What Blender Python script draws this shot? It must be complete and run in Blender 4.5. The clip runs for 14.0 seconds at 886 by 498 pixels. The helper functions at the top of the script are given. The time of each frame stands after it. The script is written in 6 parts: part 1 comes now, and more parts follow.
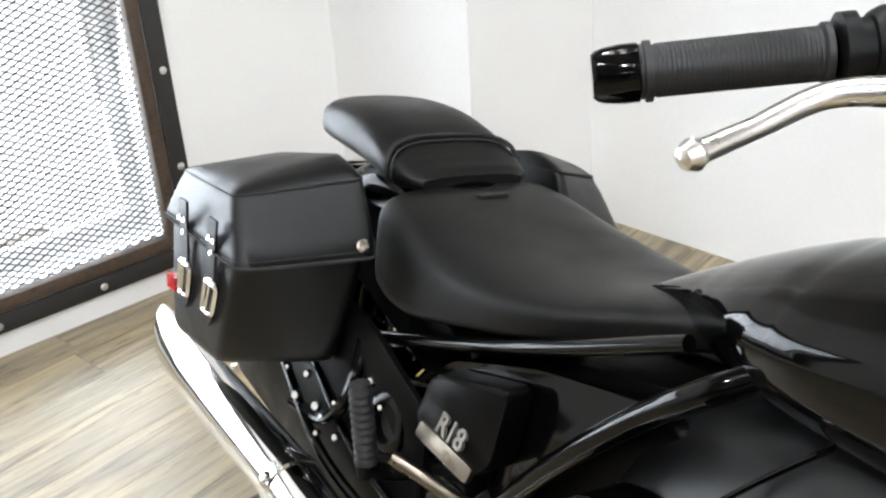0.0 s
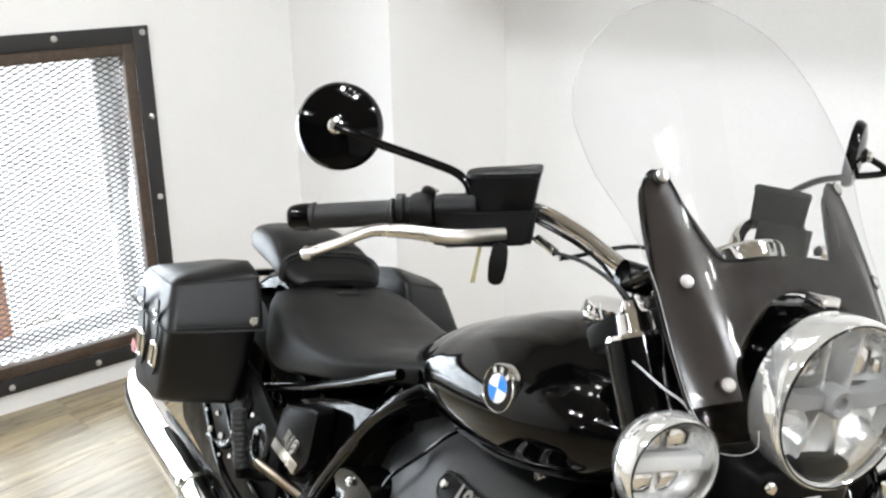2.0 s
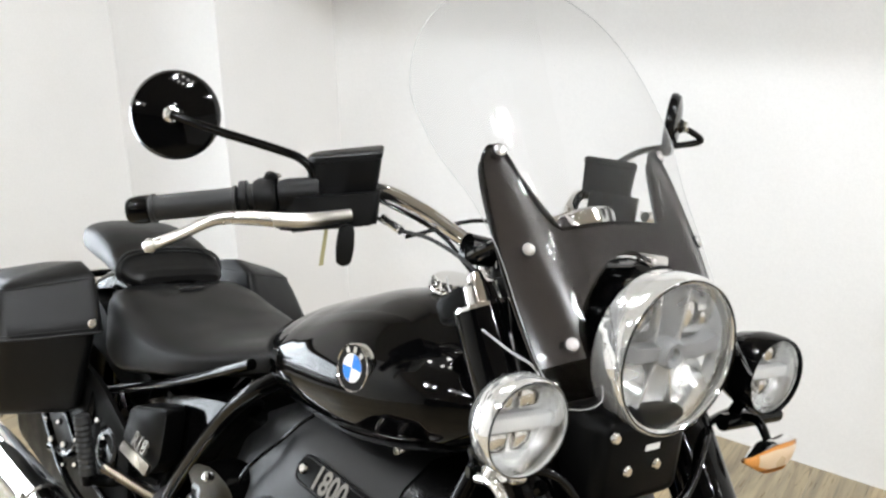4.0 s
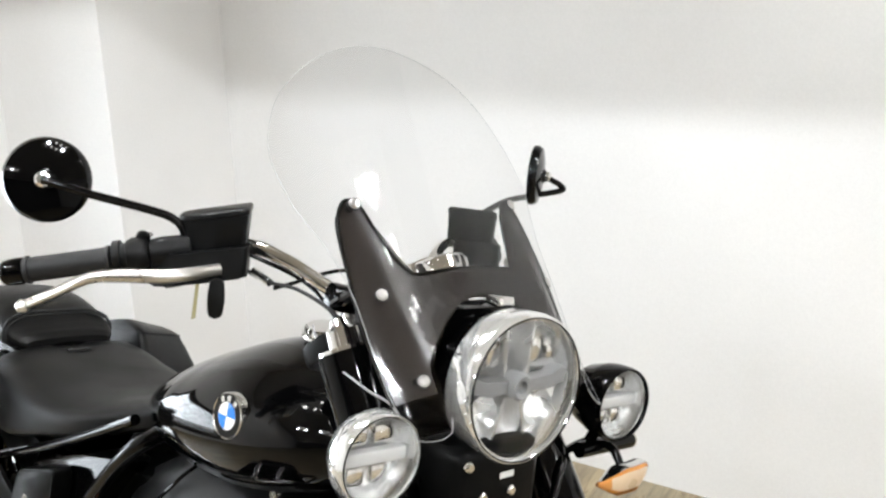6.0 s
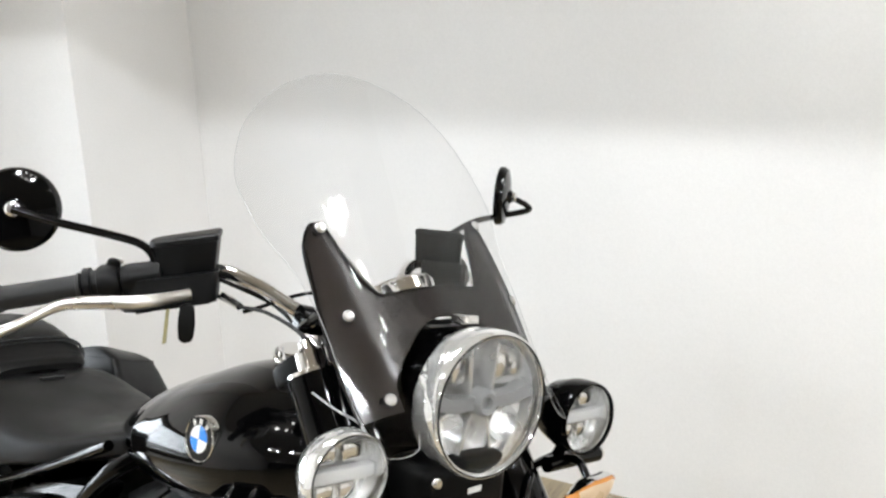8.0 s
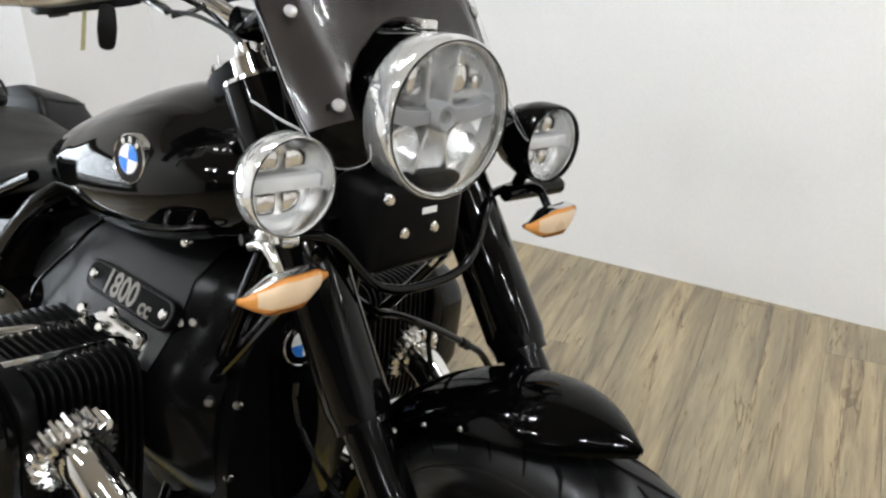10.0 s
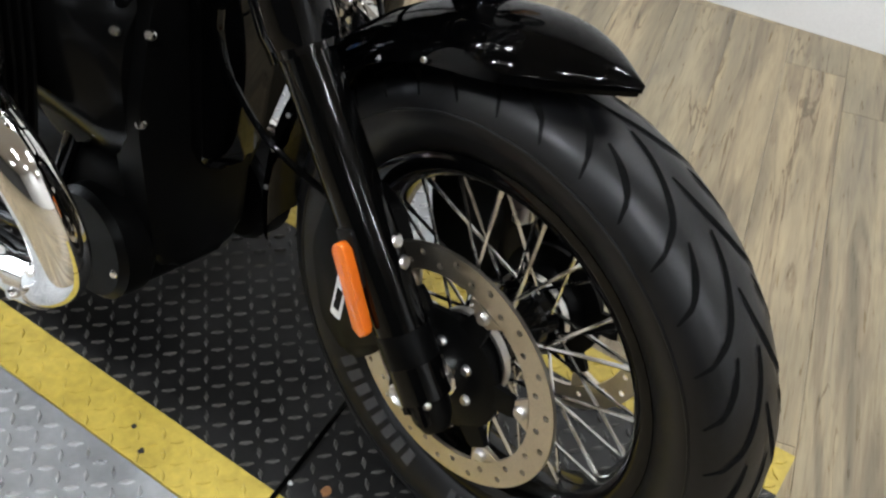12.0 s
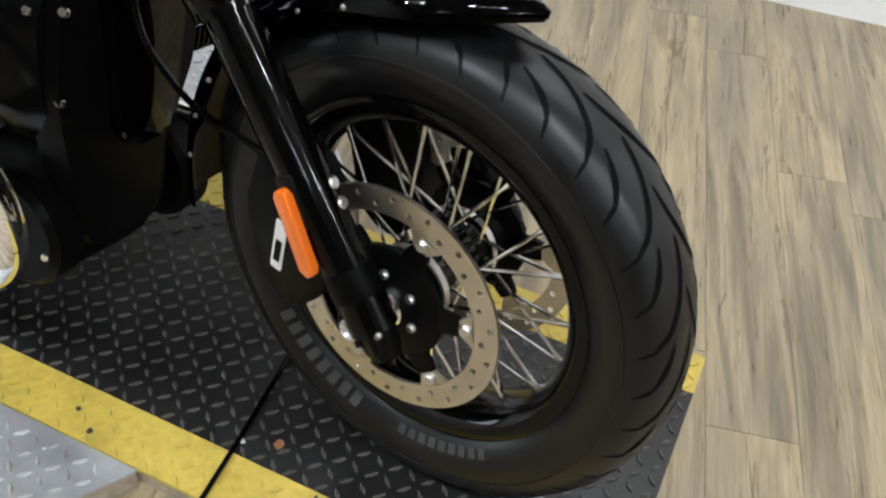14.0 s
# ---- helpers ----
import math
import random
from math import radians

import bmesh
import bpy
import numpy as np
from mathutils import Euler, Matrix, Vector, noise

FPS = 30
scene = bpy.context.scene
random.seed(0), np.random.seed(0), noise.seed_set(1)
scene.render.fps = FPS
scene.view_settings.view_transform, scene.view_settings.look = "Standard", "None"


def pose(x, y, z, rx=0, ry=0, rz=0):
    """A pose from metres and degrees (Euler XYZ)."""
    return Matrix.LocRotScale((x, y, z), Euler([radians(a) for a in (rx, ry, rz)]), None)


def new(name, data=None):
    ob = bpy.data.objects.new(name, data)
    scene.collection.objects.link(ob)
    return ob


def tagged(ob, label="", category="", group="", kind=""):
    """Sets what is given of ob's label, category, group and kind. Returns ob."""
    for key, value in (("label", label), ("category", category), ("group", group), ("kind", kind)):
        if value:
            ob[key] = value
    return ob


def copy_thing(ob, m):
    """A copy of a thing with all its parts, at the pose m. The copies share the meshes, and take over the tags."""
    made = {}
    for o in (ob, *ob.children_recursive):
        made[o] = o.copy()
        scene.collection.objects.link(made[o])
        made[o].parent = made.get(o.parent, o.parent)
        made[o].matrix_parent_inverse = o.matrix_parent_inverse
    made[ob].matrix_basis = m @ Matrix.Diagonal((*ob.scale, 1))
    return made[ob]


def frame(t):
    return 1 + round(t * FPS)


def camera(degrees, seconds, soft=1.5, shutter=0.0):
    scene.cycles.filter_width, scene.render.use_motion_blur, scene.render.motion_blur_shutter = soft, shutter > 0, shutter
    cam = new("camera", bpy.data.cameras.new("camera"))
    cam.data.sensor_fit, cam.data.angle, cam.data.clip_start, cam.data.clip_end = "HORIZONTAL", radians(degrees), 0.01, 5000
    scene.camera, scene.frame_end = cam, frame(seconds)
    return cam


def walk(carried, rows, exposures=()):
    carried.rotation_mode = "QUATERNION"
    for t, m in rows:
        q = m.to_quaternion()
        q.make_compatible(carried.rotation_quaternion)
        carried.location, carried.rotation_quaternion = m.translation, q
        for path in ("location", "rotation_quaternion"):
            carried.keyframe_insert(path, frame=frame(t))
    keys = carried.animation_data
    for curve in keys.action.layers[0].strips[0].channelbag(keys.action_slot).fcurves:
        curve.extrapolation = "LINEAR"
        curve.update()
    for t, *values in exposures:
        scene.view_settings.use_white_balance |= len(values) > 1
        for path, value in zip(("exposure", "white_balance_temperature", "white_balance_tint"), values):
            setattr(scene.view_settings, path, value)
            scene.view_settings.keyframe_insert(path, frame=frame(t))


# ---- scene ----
# ---- camera ----
cam = camera(49.27, 14.0, soft=2.4)
PATH = [
    (0, -0.3904, -0.6983, 1.2996, 64.16, 3.25, 59.04),
    (0.3, -0.227, -0.7709, 1.3543, 65.87, 3.8, 60.12),
    (0.5, -0.1164, -0.7871, 1.3795, 66.58, 3.22, 60.83),
    (0.6, -0.0631, -0.7846, 1.3896, 67.3, 2.66, 61.37),
    (1, 0.2003, -0.7218, 1.4045, 67.52, 1.6, 66.36),
    (1.2, 0.3103, -0.691, 1.4161, 68.15, 0.02, 67.03),
    (1.5, 0.3876, -0.6728, 1.4346, 69.25, 0.19, 66.26),
    (2, 0.3957, -0.7231, 1.4959, 72.07, 1.01, 61.83),
    (2.5, 0.382, -0.7717, 1.5093, 72.18, 0.21, 59.02),
    (3, 0.388, -0.7703, 1.5087, 72.29, -0.08, 55.72),
    (3.5, 0.3919, -0.7511, 1.4977, 71.29, 0.49, 53.61),
    (4, 0.4087, -0.7445, 1.4907, 71.23, 1.18, 51.73),
    (4.2, 0.4175, -0.7454, 1.4913, 71.28, 0.89, 51.02),
    (6.3, 0.5323, -0.7427, 1.5105, 74.88, 2.05, 45.56),
    (6.5, 0.5358, -0.7459, 1.5119, 75.46, 2.29, 45.39),
    (6.8, 0.5461, -0.7511, 1.5184, 75.66, 1.7, 45.65),
    (7.2, 0.5589, -0.7582, 1.5254, 76.06, 2.35, 44.93),
    (9.3, 0.5391, -0.7266, 1.4527, 69.21, 2.34, 43.81),
    (9.5, 0.5263, -0.7226, 1.4365, 67.3, 2.08, 43.47),
    (10, 0.4949, -0.7014, 1.388, 62.61, 0.59, 42.37),
    (10.5, 0.4583, -0.6748, 1.3445, 58.56, -0.59, 41.59),
    (11, 0.4278, -0.6554, 1.294, 54.6, -2.11, 41.36),
    (11.5, 0.4074, -0.6475, 1.2278, 50.1, -3.12, 40.78),
    (12, 0.402, -0.6601, 1.1813, 47.23, -4.52, 40.13),
    (12.5, 0.4056, -0.6758, 1.1484, 44.72, -5.29, 37.87),
    (13, 0.4002, -0.704, 1.116, 44.1, -5.64, 34.65),
    (13.5, 0.4085, -0.7748, 1.1195, 45.09, -6.04, 31.21),
    (14, 0.4098, -0.7701, 1.1801, 47.24, -4.48, 30.69),
]
walk(cam, [(t, pose(x, y, z, rx, ry, rz)) for t, x, y, z, rx, ry, rz in PATH],
     exposures=[(0.0, 0.06, 6250, 10), (1.5, 0.03, 6300, 10), (2.5, -0.01, 6330, 10), (7.2, -0.05, 6380, 10), (9.3, -0.24, 6320, 10), (10.5, -0.29, 6270, 10), (12.0, -0.30, 6150, 10), (13.5, -0.28, 6120, 10), (14.0, -0.22, 6120, 10)])

# ---- plan of the room (metres) ----
ROOM_TURN = radians(12.3)          # the room stands at this angle to the motorcycle
FLOOR = -0.058
PLATE_TOP = -0.018                # top of the plate that the wheels stand on
WALL_R, WALL_L = 1.785, -3.07   # right wall (v) and window wall (u)
BOX_U, BOX_V = -2.437, 1.24       # boxed-out corner
CEIL = 3.3
BLOCKER_Z, BLOCKER_V = 2.45, -0.45     # added unseen soffit over the wall side, to shade the upper wall
U0, V0 = 6.4, -8.0               # far ends of the room


def room(u, v, z=0.0):
    """A place given along the walls."""
    c, s = math.cos(ROOM_TURN), math.sin(ROOM_TURN)
    return Vector((u * c - v * s, u * s + v * c, z))


ROOM = pose(0, 0, 0, 0, 0, 12.3)
LEAN = 10.7                      # the motorcycle leans on its side stand
BIKE = Matrix.Translation((0, 0, 0.3303)) @ pose(0, 0, 0, -LEAN, 0, 0) @ Matrix.Translation((0, 0, -0.32))

# ---- world and light ----
world = bpy.data.worlds.new("sky")
scene.world = world
world.use_nodes = True
wn = world.node_tree.nodes
sky = wn.new("ShaderNodeTexSky")
sky.sky_type, sky.sun_disc, sky.sun_elevation, sky.sun_rotation = "NISHITA", False, radians(40), radians(200)
world.node_tree.links.new(sky.outputs[0], wn["Background"].inputs[0])
wn["Background"].inputs[1].default_value = 0.1


def area_lamp(name, m, sx, sy, watts, colour):
    data = bpy.data.lights.new(name, "AREA")
    data.shape, data.size, data.size_y, data.energy, data.color = "RECTANGLE" if sx != sy else "DISK", sx, sy, watts, colour
    ob = new(name, data)
    ob.matrix_world = m
    return ob


# daylight in the window's opening, and the ceiling's lamp rows
area_lamp("window_daylight", ROOM @ pose(WALL_L - 0.215, -0.2, 0.62, 90, 0, -90) @ pose(0, 0, 0, -20, 0, 0), 1.6, 1.0, 75, (0.88, 0.95, 1.0))
LAMP_PLACES = [(-1.3, 0.2), (0.6, 1.0), (2.8, 1.0), (-1.6, -1.7), (0.6, -1.7), (2.8, -1.7),
               # these four are added, unseen, to light the hall that the chrome mirrors
               (5.2, 1.0), (5.2, -1.7), (-0.5, -5.0), (3.2, -5.0)]
for lu, lv in LAMP_PLACES:
    for du in ((-0.36, 0.36) if lv > -3 else (0.0,)):
        area_lamp("ceiling_lamp_light", ROOM @ pose(lu + du, lv, (BLOCKER_Z if lv > 0 else CEIL) - 0.10), 0.13, 0.13, 9 if lv > 0 else 35 if du else 40, (0.955, 0.985, 1.0))


# ---- materials ----
def shader(name, rough=0.5, metal=0.0, spec=0.5):
    m = bpy.data.materials.new(name)
    m.use_nodes = True
    b = m.node_tree.nodes["Principled BSDF"]
    b.inputs["Roughness"].default_value, b.inputs["Metallic"].default_value = rough, metal
    b.inputs["Specular IOR Level"].default_value = spec
    return m, m.node_tree.nodes, m.node_tree.links, b


def noise_tex(n, l, scale, detail=4.0, stretch=(1, 1, 1), rough=0.55, kind="Object"):
    co, mp, t = n.new("ShaderNodeTexCoord"), n.new("ShaderNodeMapping"), n.new("ShaderNodeTexNoise")
    mp.inputs["Scale"].default_value = stretch
    t.inputs["Scale"].default_value, t.inputs["Detail"].default_value, t.inputs["Roughness"].default_value = scale, detail, rough
    l.new(co.outputs[kind], mp.inputs[0])
    l.new(mp.outputs[0], t.inputs["Vector"])
    return t.outputs["Fac"]


def ramp(n, l, fac, *stops):
    r = n.new("ShaderNodeValToRGB")
    while len(r.color_ramp.elements) < len(stops):
        r.color_ramp.elements.new(0.5)
    for e, (p, c) in zip(r.color_ramp.elements, stops):
        e.position, e.color = p, (*c, 1)
    l.new(fac, r.inputs[0])
    return r.outputs[0]


def vary(n, l, fac, lo, hi, a=0.3, b=0.7):
    mr = n.new("ShaderNodeMapRange")
    for k, x in zip(("From Min", "From Max", "To Min", "To Max"), (a, b, lo, hi)):
        mr.inputs[k].default_value = x
    l.new(fac, mr.inputs["Value"])
    return mr.outputs[0]


def bump(n, l, b, fac, strength, dist=0.001):
    bp = n.new("ShaderNodeBump")
    bp.inputs["Strength"].default_value, bp.inputs["Distance"].default_value = strength, dist
    l.new(fac, bp.inputs["Height"])
    l.new(bp.outputs[0], b.inputs["Normal"])


def simple(name, colour, rough, metal=0.0, grain=400.0, amount=0.15, relief=0.0, coat=0.0, spec=0.5, wide=14.0):
    """A material with a little variation at two scales in colour, gloss and relief."""
    m, n, l, b = shader(name, rough, metal, spec)
    fine, big = noise_tex(n, l, grain), noise_tex(n, l, wide, 3)
    mix = n.new("ShaderNodeMath")
    mix.operation, mix.inputs[1].default_value = "MULTIPLY_ADD", 0.5
    l.new(fine, mix.inputs[0])
    half = n.new("ShaderNodeMath")
    half.operation, half.inputs[1].default_value = "MULTIPLY", 0.5
    l.new(big, half.inputs[0])
    l.new(half.outputs[0], mix.inputs[2])
    lo, hi = [tuple(min(1, c * k) for c in colour) for k in (1 - amount, 1 + amount)]
    l.new(ramp(n, l, mix.outputs[0], (0.3, lo), (0.7, hi)), b.inputs["Base Color"])
    l.new(vary(n, l, big, max(0.02, rough * 0.8), min(1, rough * 1.25)), b.inputs["Roughness"])
    if relief:
        bump(n, l, b, fine, relief)
    if coat:
        b.inputs["Coat Weight"].default_value, b.inputs["Coat Roughness"].default_value = coat, 0.03
    return m


def leather(name, colour, scale=900.0, rough=0.5):
    m, n, l, b = shader(name, rough, 0.0, 0.23)
    co, v = n.new("ShaderNodeTexCoord"), n.new("ShaderNodeTexVoronoi")
    v.feature, v.inputs["Scale"].default_value = "DISTANCE_TO_EDGE", scale
    l.new(co.outputs["Object"], v.inputs["Vector"])
    big = noise_tex(n, l, 9.0, 5)
    l.new(ramp(n, l, big, (0.3, tuple(c * 0.8 for c in colour)), (0.7, tuple(c * 1.25 for c in colour))), b.inputs["Base Color"])
    l.new(vary(n, l, big, rough * 0.85, rough * 1.2), b.inputs["Roughness"])
    bump(n, l, b, v.outputs["Distance"], 0.35, 0.0006)
    return m


def plank_wood(name):
    """Light grey-brown oak boards, each with its own tone."""
    m, n, l, b = shader(name, 0.42)
    info = n.new("ShaderNodeObjectInfo")
    co = n.new("ShaderNodeTexCoord")
    shift = n.new("ShaderNodeVectorMath")
    shift.operation = "MULTIPLY_ADD"
    geo = n.new("ShaderNodeNewGeometry")
    both = n.new("ShaderNodeMath")
    l.new(info.outputs["Random"], both.inputs[0])
    l.new(geo.outputs["Random Per Island"], both.inputs[1])
    l.new(both.outputs[0], shift.inputs[0])
    shift.inputs[1].default_value = (37.0, 61.0, 13.0)
    l.new(co.outputs["Object"], shift.inputs[2])
    grain = []
    for scale, stretch in ((2.6, (8.0, 0.6, 1)), (16.0, (10, 0.6, 1)), (1.9, (6.0, 0.8, 1)), (2.2, (9.0, 0.55, 1))):
        mp, t = n.new("ShaderNodeMapping"), n.new("ShaderNodeTexNoise")
        mp.inputs["Scale"].default_value = stretch
        t.inputs["Scale"].default_value, t.inputs["Detail"].default_value, t.inputs["Distortion"].default_value = scale, 7, 0.9
        l.new(shift.outputs[0], mp.inputs[0])
        l.new(mp.outputs[0], t.inputs["Vector"])
        grain.append(t.outputs["Fac"])
    base = ramp(n, l, grain[0], (0.28, (0.19, 0.150, 0.100)), (0.41, (0.29, 0.232, 0.148)), (0.53, (0.42, 0.338, 0.208)), (0.63, (0.37, 0.300, 0.192)), (0.77, (0.23, 0.188, 0.135)))
    fine = ramp(n, l, grain[1], (0.3, (0.62, 0.58, 0.55)), (0.6, (1.0, 1.0, 1.0)))
    grey = ramp(n, l, grain[2], (0.4, (0.66, 0.68, 0.72)), (0.62, (1.0, 1.0, 1.0)))
    tone = ramp(n, l, both.outputs[0], (0.0, (0.86, 0.86, 0.87)), (0.5, (1.0, 0.98, 0.95)), (1.0, (0.92, 0.93, 0.94)))
    last = base
    for other, amount in ((fine, 0.6), (grey, 0.85), (tone, 1.0)):
        mx = n.new("ShaderNodeMix")
        mx.data_type, mx.blend_type = "RGBA", "MULTIPLY"
        mx.inputs["Factor"].default_value = amount
        l.new(last, mx.inputs["A"])
        l.new(other, mx.inputs["B"])
        last = mx.outputs["Result"]
    # thin dark cracks along the grain, in some places only
    crack = ramp(n, l, grain[3], (0.486, (1, 1, 1)), (0.497, (0.30, 0.25, 0.20)), (0.503, (0.30, 0.25, 0.20)), (0.514, (1, 1, 1)))
    some = ramp(n, l, grain[2], (0.50, (0, 0, 0)), (0.58, (0.75, 0.75, 0.75)))
    mx = n.new("ShaderNodeMix")
    mx.data_type, mx.blend_type = "RGBA", "MULTIPLY"
    l.new(some, mx.inputs["Factor"])
    l.new(last, mx.inputs["A"])
    l.new(crack, mx.inputs["B"])
    last = mx.outputs["Result"]
    # knots
    v = n.new("ShaderNodeTexVoronoi")
    mpv = n.new("ShaderNodeMapping")
    mpv.inputs["Scale"].default_value = (5.0, 1.6, 1)
    l.new(shift.outputs[0], mpv.inputs[0])
    l.new(mpv.outputs[0], v.inputs["Vector"])
    v.inputs["Scale"].default_value = 1.0
    knot = ramp(n, l, v.outputs["Distance"], (0.03, (0.22, 0.16, 0.10)), (0.10, (1, 1, 1)))
    mx = n.new("ShaderNodeMix")
    mx.data_type, mx.blend_type, mx.inputs["Factor"].default_value = "RGBA", "MULTIPLY", 0.8
    l.new(last, mx.inputs["A"])
    l.new(knot, mx.inputs["B"])
    l.new(mx.outputs["Result"], b.inputs["Base Color"])
    l.new(vary(n, l, grain[1], 0.26, 0.42), b.inputs["Roughness"])
    bump(n, l, b, grain[1], 0.25, 0.0008)
    return m


def glass(name, colour=(1, 1, 1), rough=0.0, ior=1.45):
    m, n, l, b = shader(name, rough)
    b.inputs["Base Color"].default_value = (*colour, 1)
    b.inputs["Transmission Weight"].default_value, b.inputs["IOR"].default_value = 1.0, ior
    return m


def clear_sheet(name, tint=(1, 1, 1), gloss=0.06):
    """A thin clear sheet: straight through, with a weak mirror on top."""
    m = bpy.data.materials.new(name)
    m.use_nodes = True
    n, l = m.node_tree.nodes, m.node_tree.links
    n.remove(n["Principled BSDF"])
    tr, gl, mx, fr = n.new("ShaderNodeBsdfTransparent"), n.new("ShaderNodeBsdfGlossy"), n.new("ShaderNodeMixShader"), n.new("ShaderNodeFresnel")
    tr.inputs[0].default_value = (*tint, 1)
    gl.inputs["Roughness"].default_value = 0.02
    fr.inputs[0].default_value = 1.45
    l.new(fr.outputs[0], mx.inputs[0])
    l.new(tr.outputs[0], mx.inputs[1])
    l.new(gl.outputs[0], mx.inputs[2])
    l.new(mx.outputs[0], n["Material Output"].inputs[0])
    return m


def emitter(name, colour, strength):
    m = bpy.data.materials.new(name)
    m.use_nodes = True
    n, l = m.node_tree.nodes, m.node_tree.links
    n.remove(n["Principled BSDF"])
    e = n.new("ShaderNodeEmission")
    e.inputs[0].default_value, e.inputs[1].default_value = (*colour, 1), strength
    l.new(e.outputs[0], n["Material Output"].inputs[0])
    return m


WALL_PAINT = simple("wall_paint", (0.80, 0.79, 0.778), 0.45, grain=160, amount=0.05, relief=0.08, wide=2.0)
HALL_PAINT = simple("hall_paint", (0.06, 0.058, 0.055), 0.7, grain=120, amount=0.08, relief=0.05, wide=2.0)
CEIL_PAINT = simple("ceiling_paint", (0.43, 0.405, 0.37), 0.7, grain=120, amount=0.04, relief=0.05, wide=2.0)
TRIM_PAINT = simple("window_paint", (0.78, 0.78, 0.77), 0.45, amount=0.05, relief=0.04)
PLANK = plank_wood("floor_boards")
JOINT = simple("floor_joint", (0.15, 0.12, 0.085), 0.8)
STEEL_BLACK = simple("black_frame_paint", (0.018, 0.017, 0.017), 0.5, amount=0.35, relief=0.1)
STAINED_WOOD = simple("stained_wood", (0.062, 0.042, 0.028), 0.6, grain=70, amount=0.5, relief=0.3, wide=20)
ORANGE_WOOD = simple("window_post_wood", (0.42, 0.17, 0.075), 0.6, grain=60, amount=0.3, relief=0.2)
MESH_STEEL = simple("mesh_steel", (0.03, 0.03, 0.03), 0.5, amount=0.3)
BOLT_STEEL = simple("bolt_steel", (0.62, 0.61, 0.6), 0.3, 1.0, amount=0.15)
PLATE_BLACK = simple("black_chequer_plate", (0.0092, 0.0088, 0.0084), 0.36, grain=90, amount=0.5, relief=0.25, wide=9)
# lighter for worn tops, and for the bars' edge highlights
PLATE_WORN = simple("worn_black_pattern", (0.078, 0.074, 0.068), 0.34, grain=120, amount=0.5, relief=0.2, wide=7)
PLATE_YELLOW = simple("yellow_plate_paint", (0.50, 0.375, 0.065), 0.45, grain=60, amount=0.28, relief=0.2, wide=12)
# raised bars of the platform, lighter than its plate
PLATE_BRIGHT = simple("lighter_aluminium", (0.74, 0.74, 0.74), 0.30, 0.8, grain=120, amount=0.12, relief=0.1)
PLATE_SILVER = simple("aluminium_chequer_plate", (0.46, 0.47, 0.48), 0.40, 0.6, grain=80, amount=0.15, relief=0.15)
RUST = simple("rust_brown", (0.22, 0.10, 0.035), 0.8, grain=200, amount=0.4)
PLATE_EDGE = simple("worn_plate_edge", (0.34, 0.29, 0.22), 0.5, grain=50, amount=0.45, relief=0.2)
SKY_GLOW = emitter("bright_outdoors", (1.0, 1.0, 1.0), 2.2)
LAMP_GLOW = emitter("lamp_glow", (1.0, 0.97, 0.92), 45.0)


# ---- building helpers ----
def link(name, bm, material, parent=None, label="", sharp=35, smooth=True):
    """One mesh object out of a bmesh; normals out, edges over the angle sharp."""
    bmesh.ops.recalc_face_normals(bm, faces=bm.faces)
    me = bpy.data.meshes.new(name)
    if smooth:
        lim = radians(sharp)
        for f in bm.faces:
            f.smooth = True
        for ed in bm.edges:
            if len(ed.link_faces) == 2 and ed.calc_face_angle(0) > lim:
                ed.smooth = False
    bm.to_mesh(me)
    bm.free()
    for mt in (material if isinstance(material, (list, tuple)) else (material,)):
        me.materials.append(mt)
    ob = new(name, me)
    if parent:
        ob.parent = parent
    if label:
        tagged(ob, label=label)
    return ob


part = link


def thing(name, m, label, category, group="", kind=""):
    ob = new(name)
    ob.matrix_world = m
    ob.empty_display_size = 0.1
    return tagged(ob, label, category, group, kind)


def add_box(bm, lo, hi, bevel=0.0, seg=2, m=None):
    """A box between two corners."""
    lo, hi = Vector(lo), Vector(hi)
    got = bmesh.ops.create_cube(bm, size=1.0)["verts"]
    for v in got:
        v.co = Vector([lo[k] + (v.co[k] + 0.5) * (hi[k] - lo[k]) for k in range(3)])
    if bevel:
        eds = list({e for v in got for e in v.link_edges})
        r = bmesh.ops.bevel(bm, geom=eds, offset=bevel, segments=seg, affect="EDGES", profile=0.5, clamp_overlap=True)
        got = list(r["verts"])
    if m is not None:
        bmesh.ops.transform(bm, matrix=m, verts=list({v for v in got if v.is_valid}))
    return bm


def box(lo, hi, bevel=0.0, seg=2):
    return add_box(bmesh.new(), lo, hi, bevel, seg)


def ring_loft(bm, rings, closed=True, caps=True):
    """Skins rings of equal length, one after the other."""
    vs = [[bm.verts.new(p) for p in r] for r in rings]
    n = len(vs[0])
    for a, b in zip(vs, vs[1:]):
        for i in range(n if closed else n - 1):
            j = (i + 1) % n
            q = [a[i], a[j], b[j], b[i]]
            bm.faces.new(q)
    if caps and closed:
        for r in (vs[0], vs[-1]):
            try:
                bm.faces.new(r)
            except ValueError:
                pass
    return bm


def loft(rings, closed=True, caps=True):
    return ring_loft(bmesh.new(), rings, closed, caps)


def frame_of(axis):
    """Two directions square to axis."""
    a = Vector(axis).normalized()
    u = a.cross(Vector((0, 0, 1)) if abs(a.z) < 0.95 else Vector((1, 0, 0))).normalized()
    return u, a.cross(u)


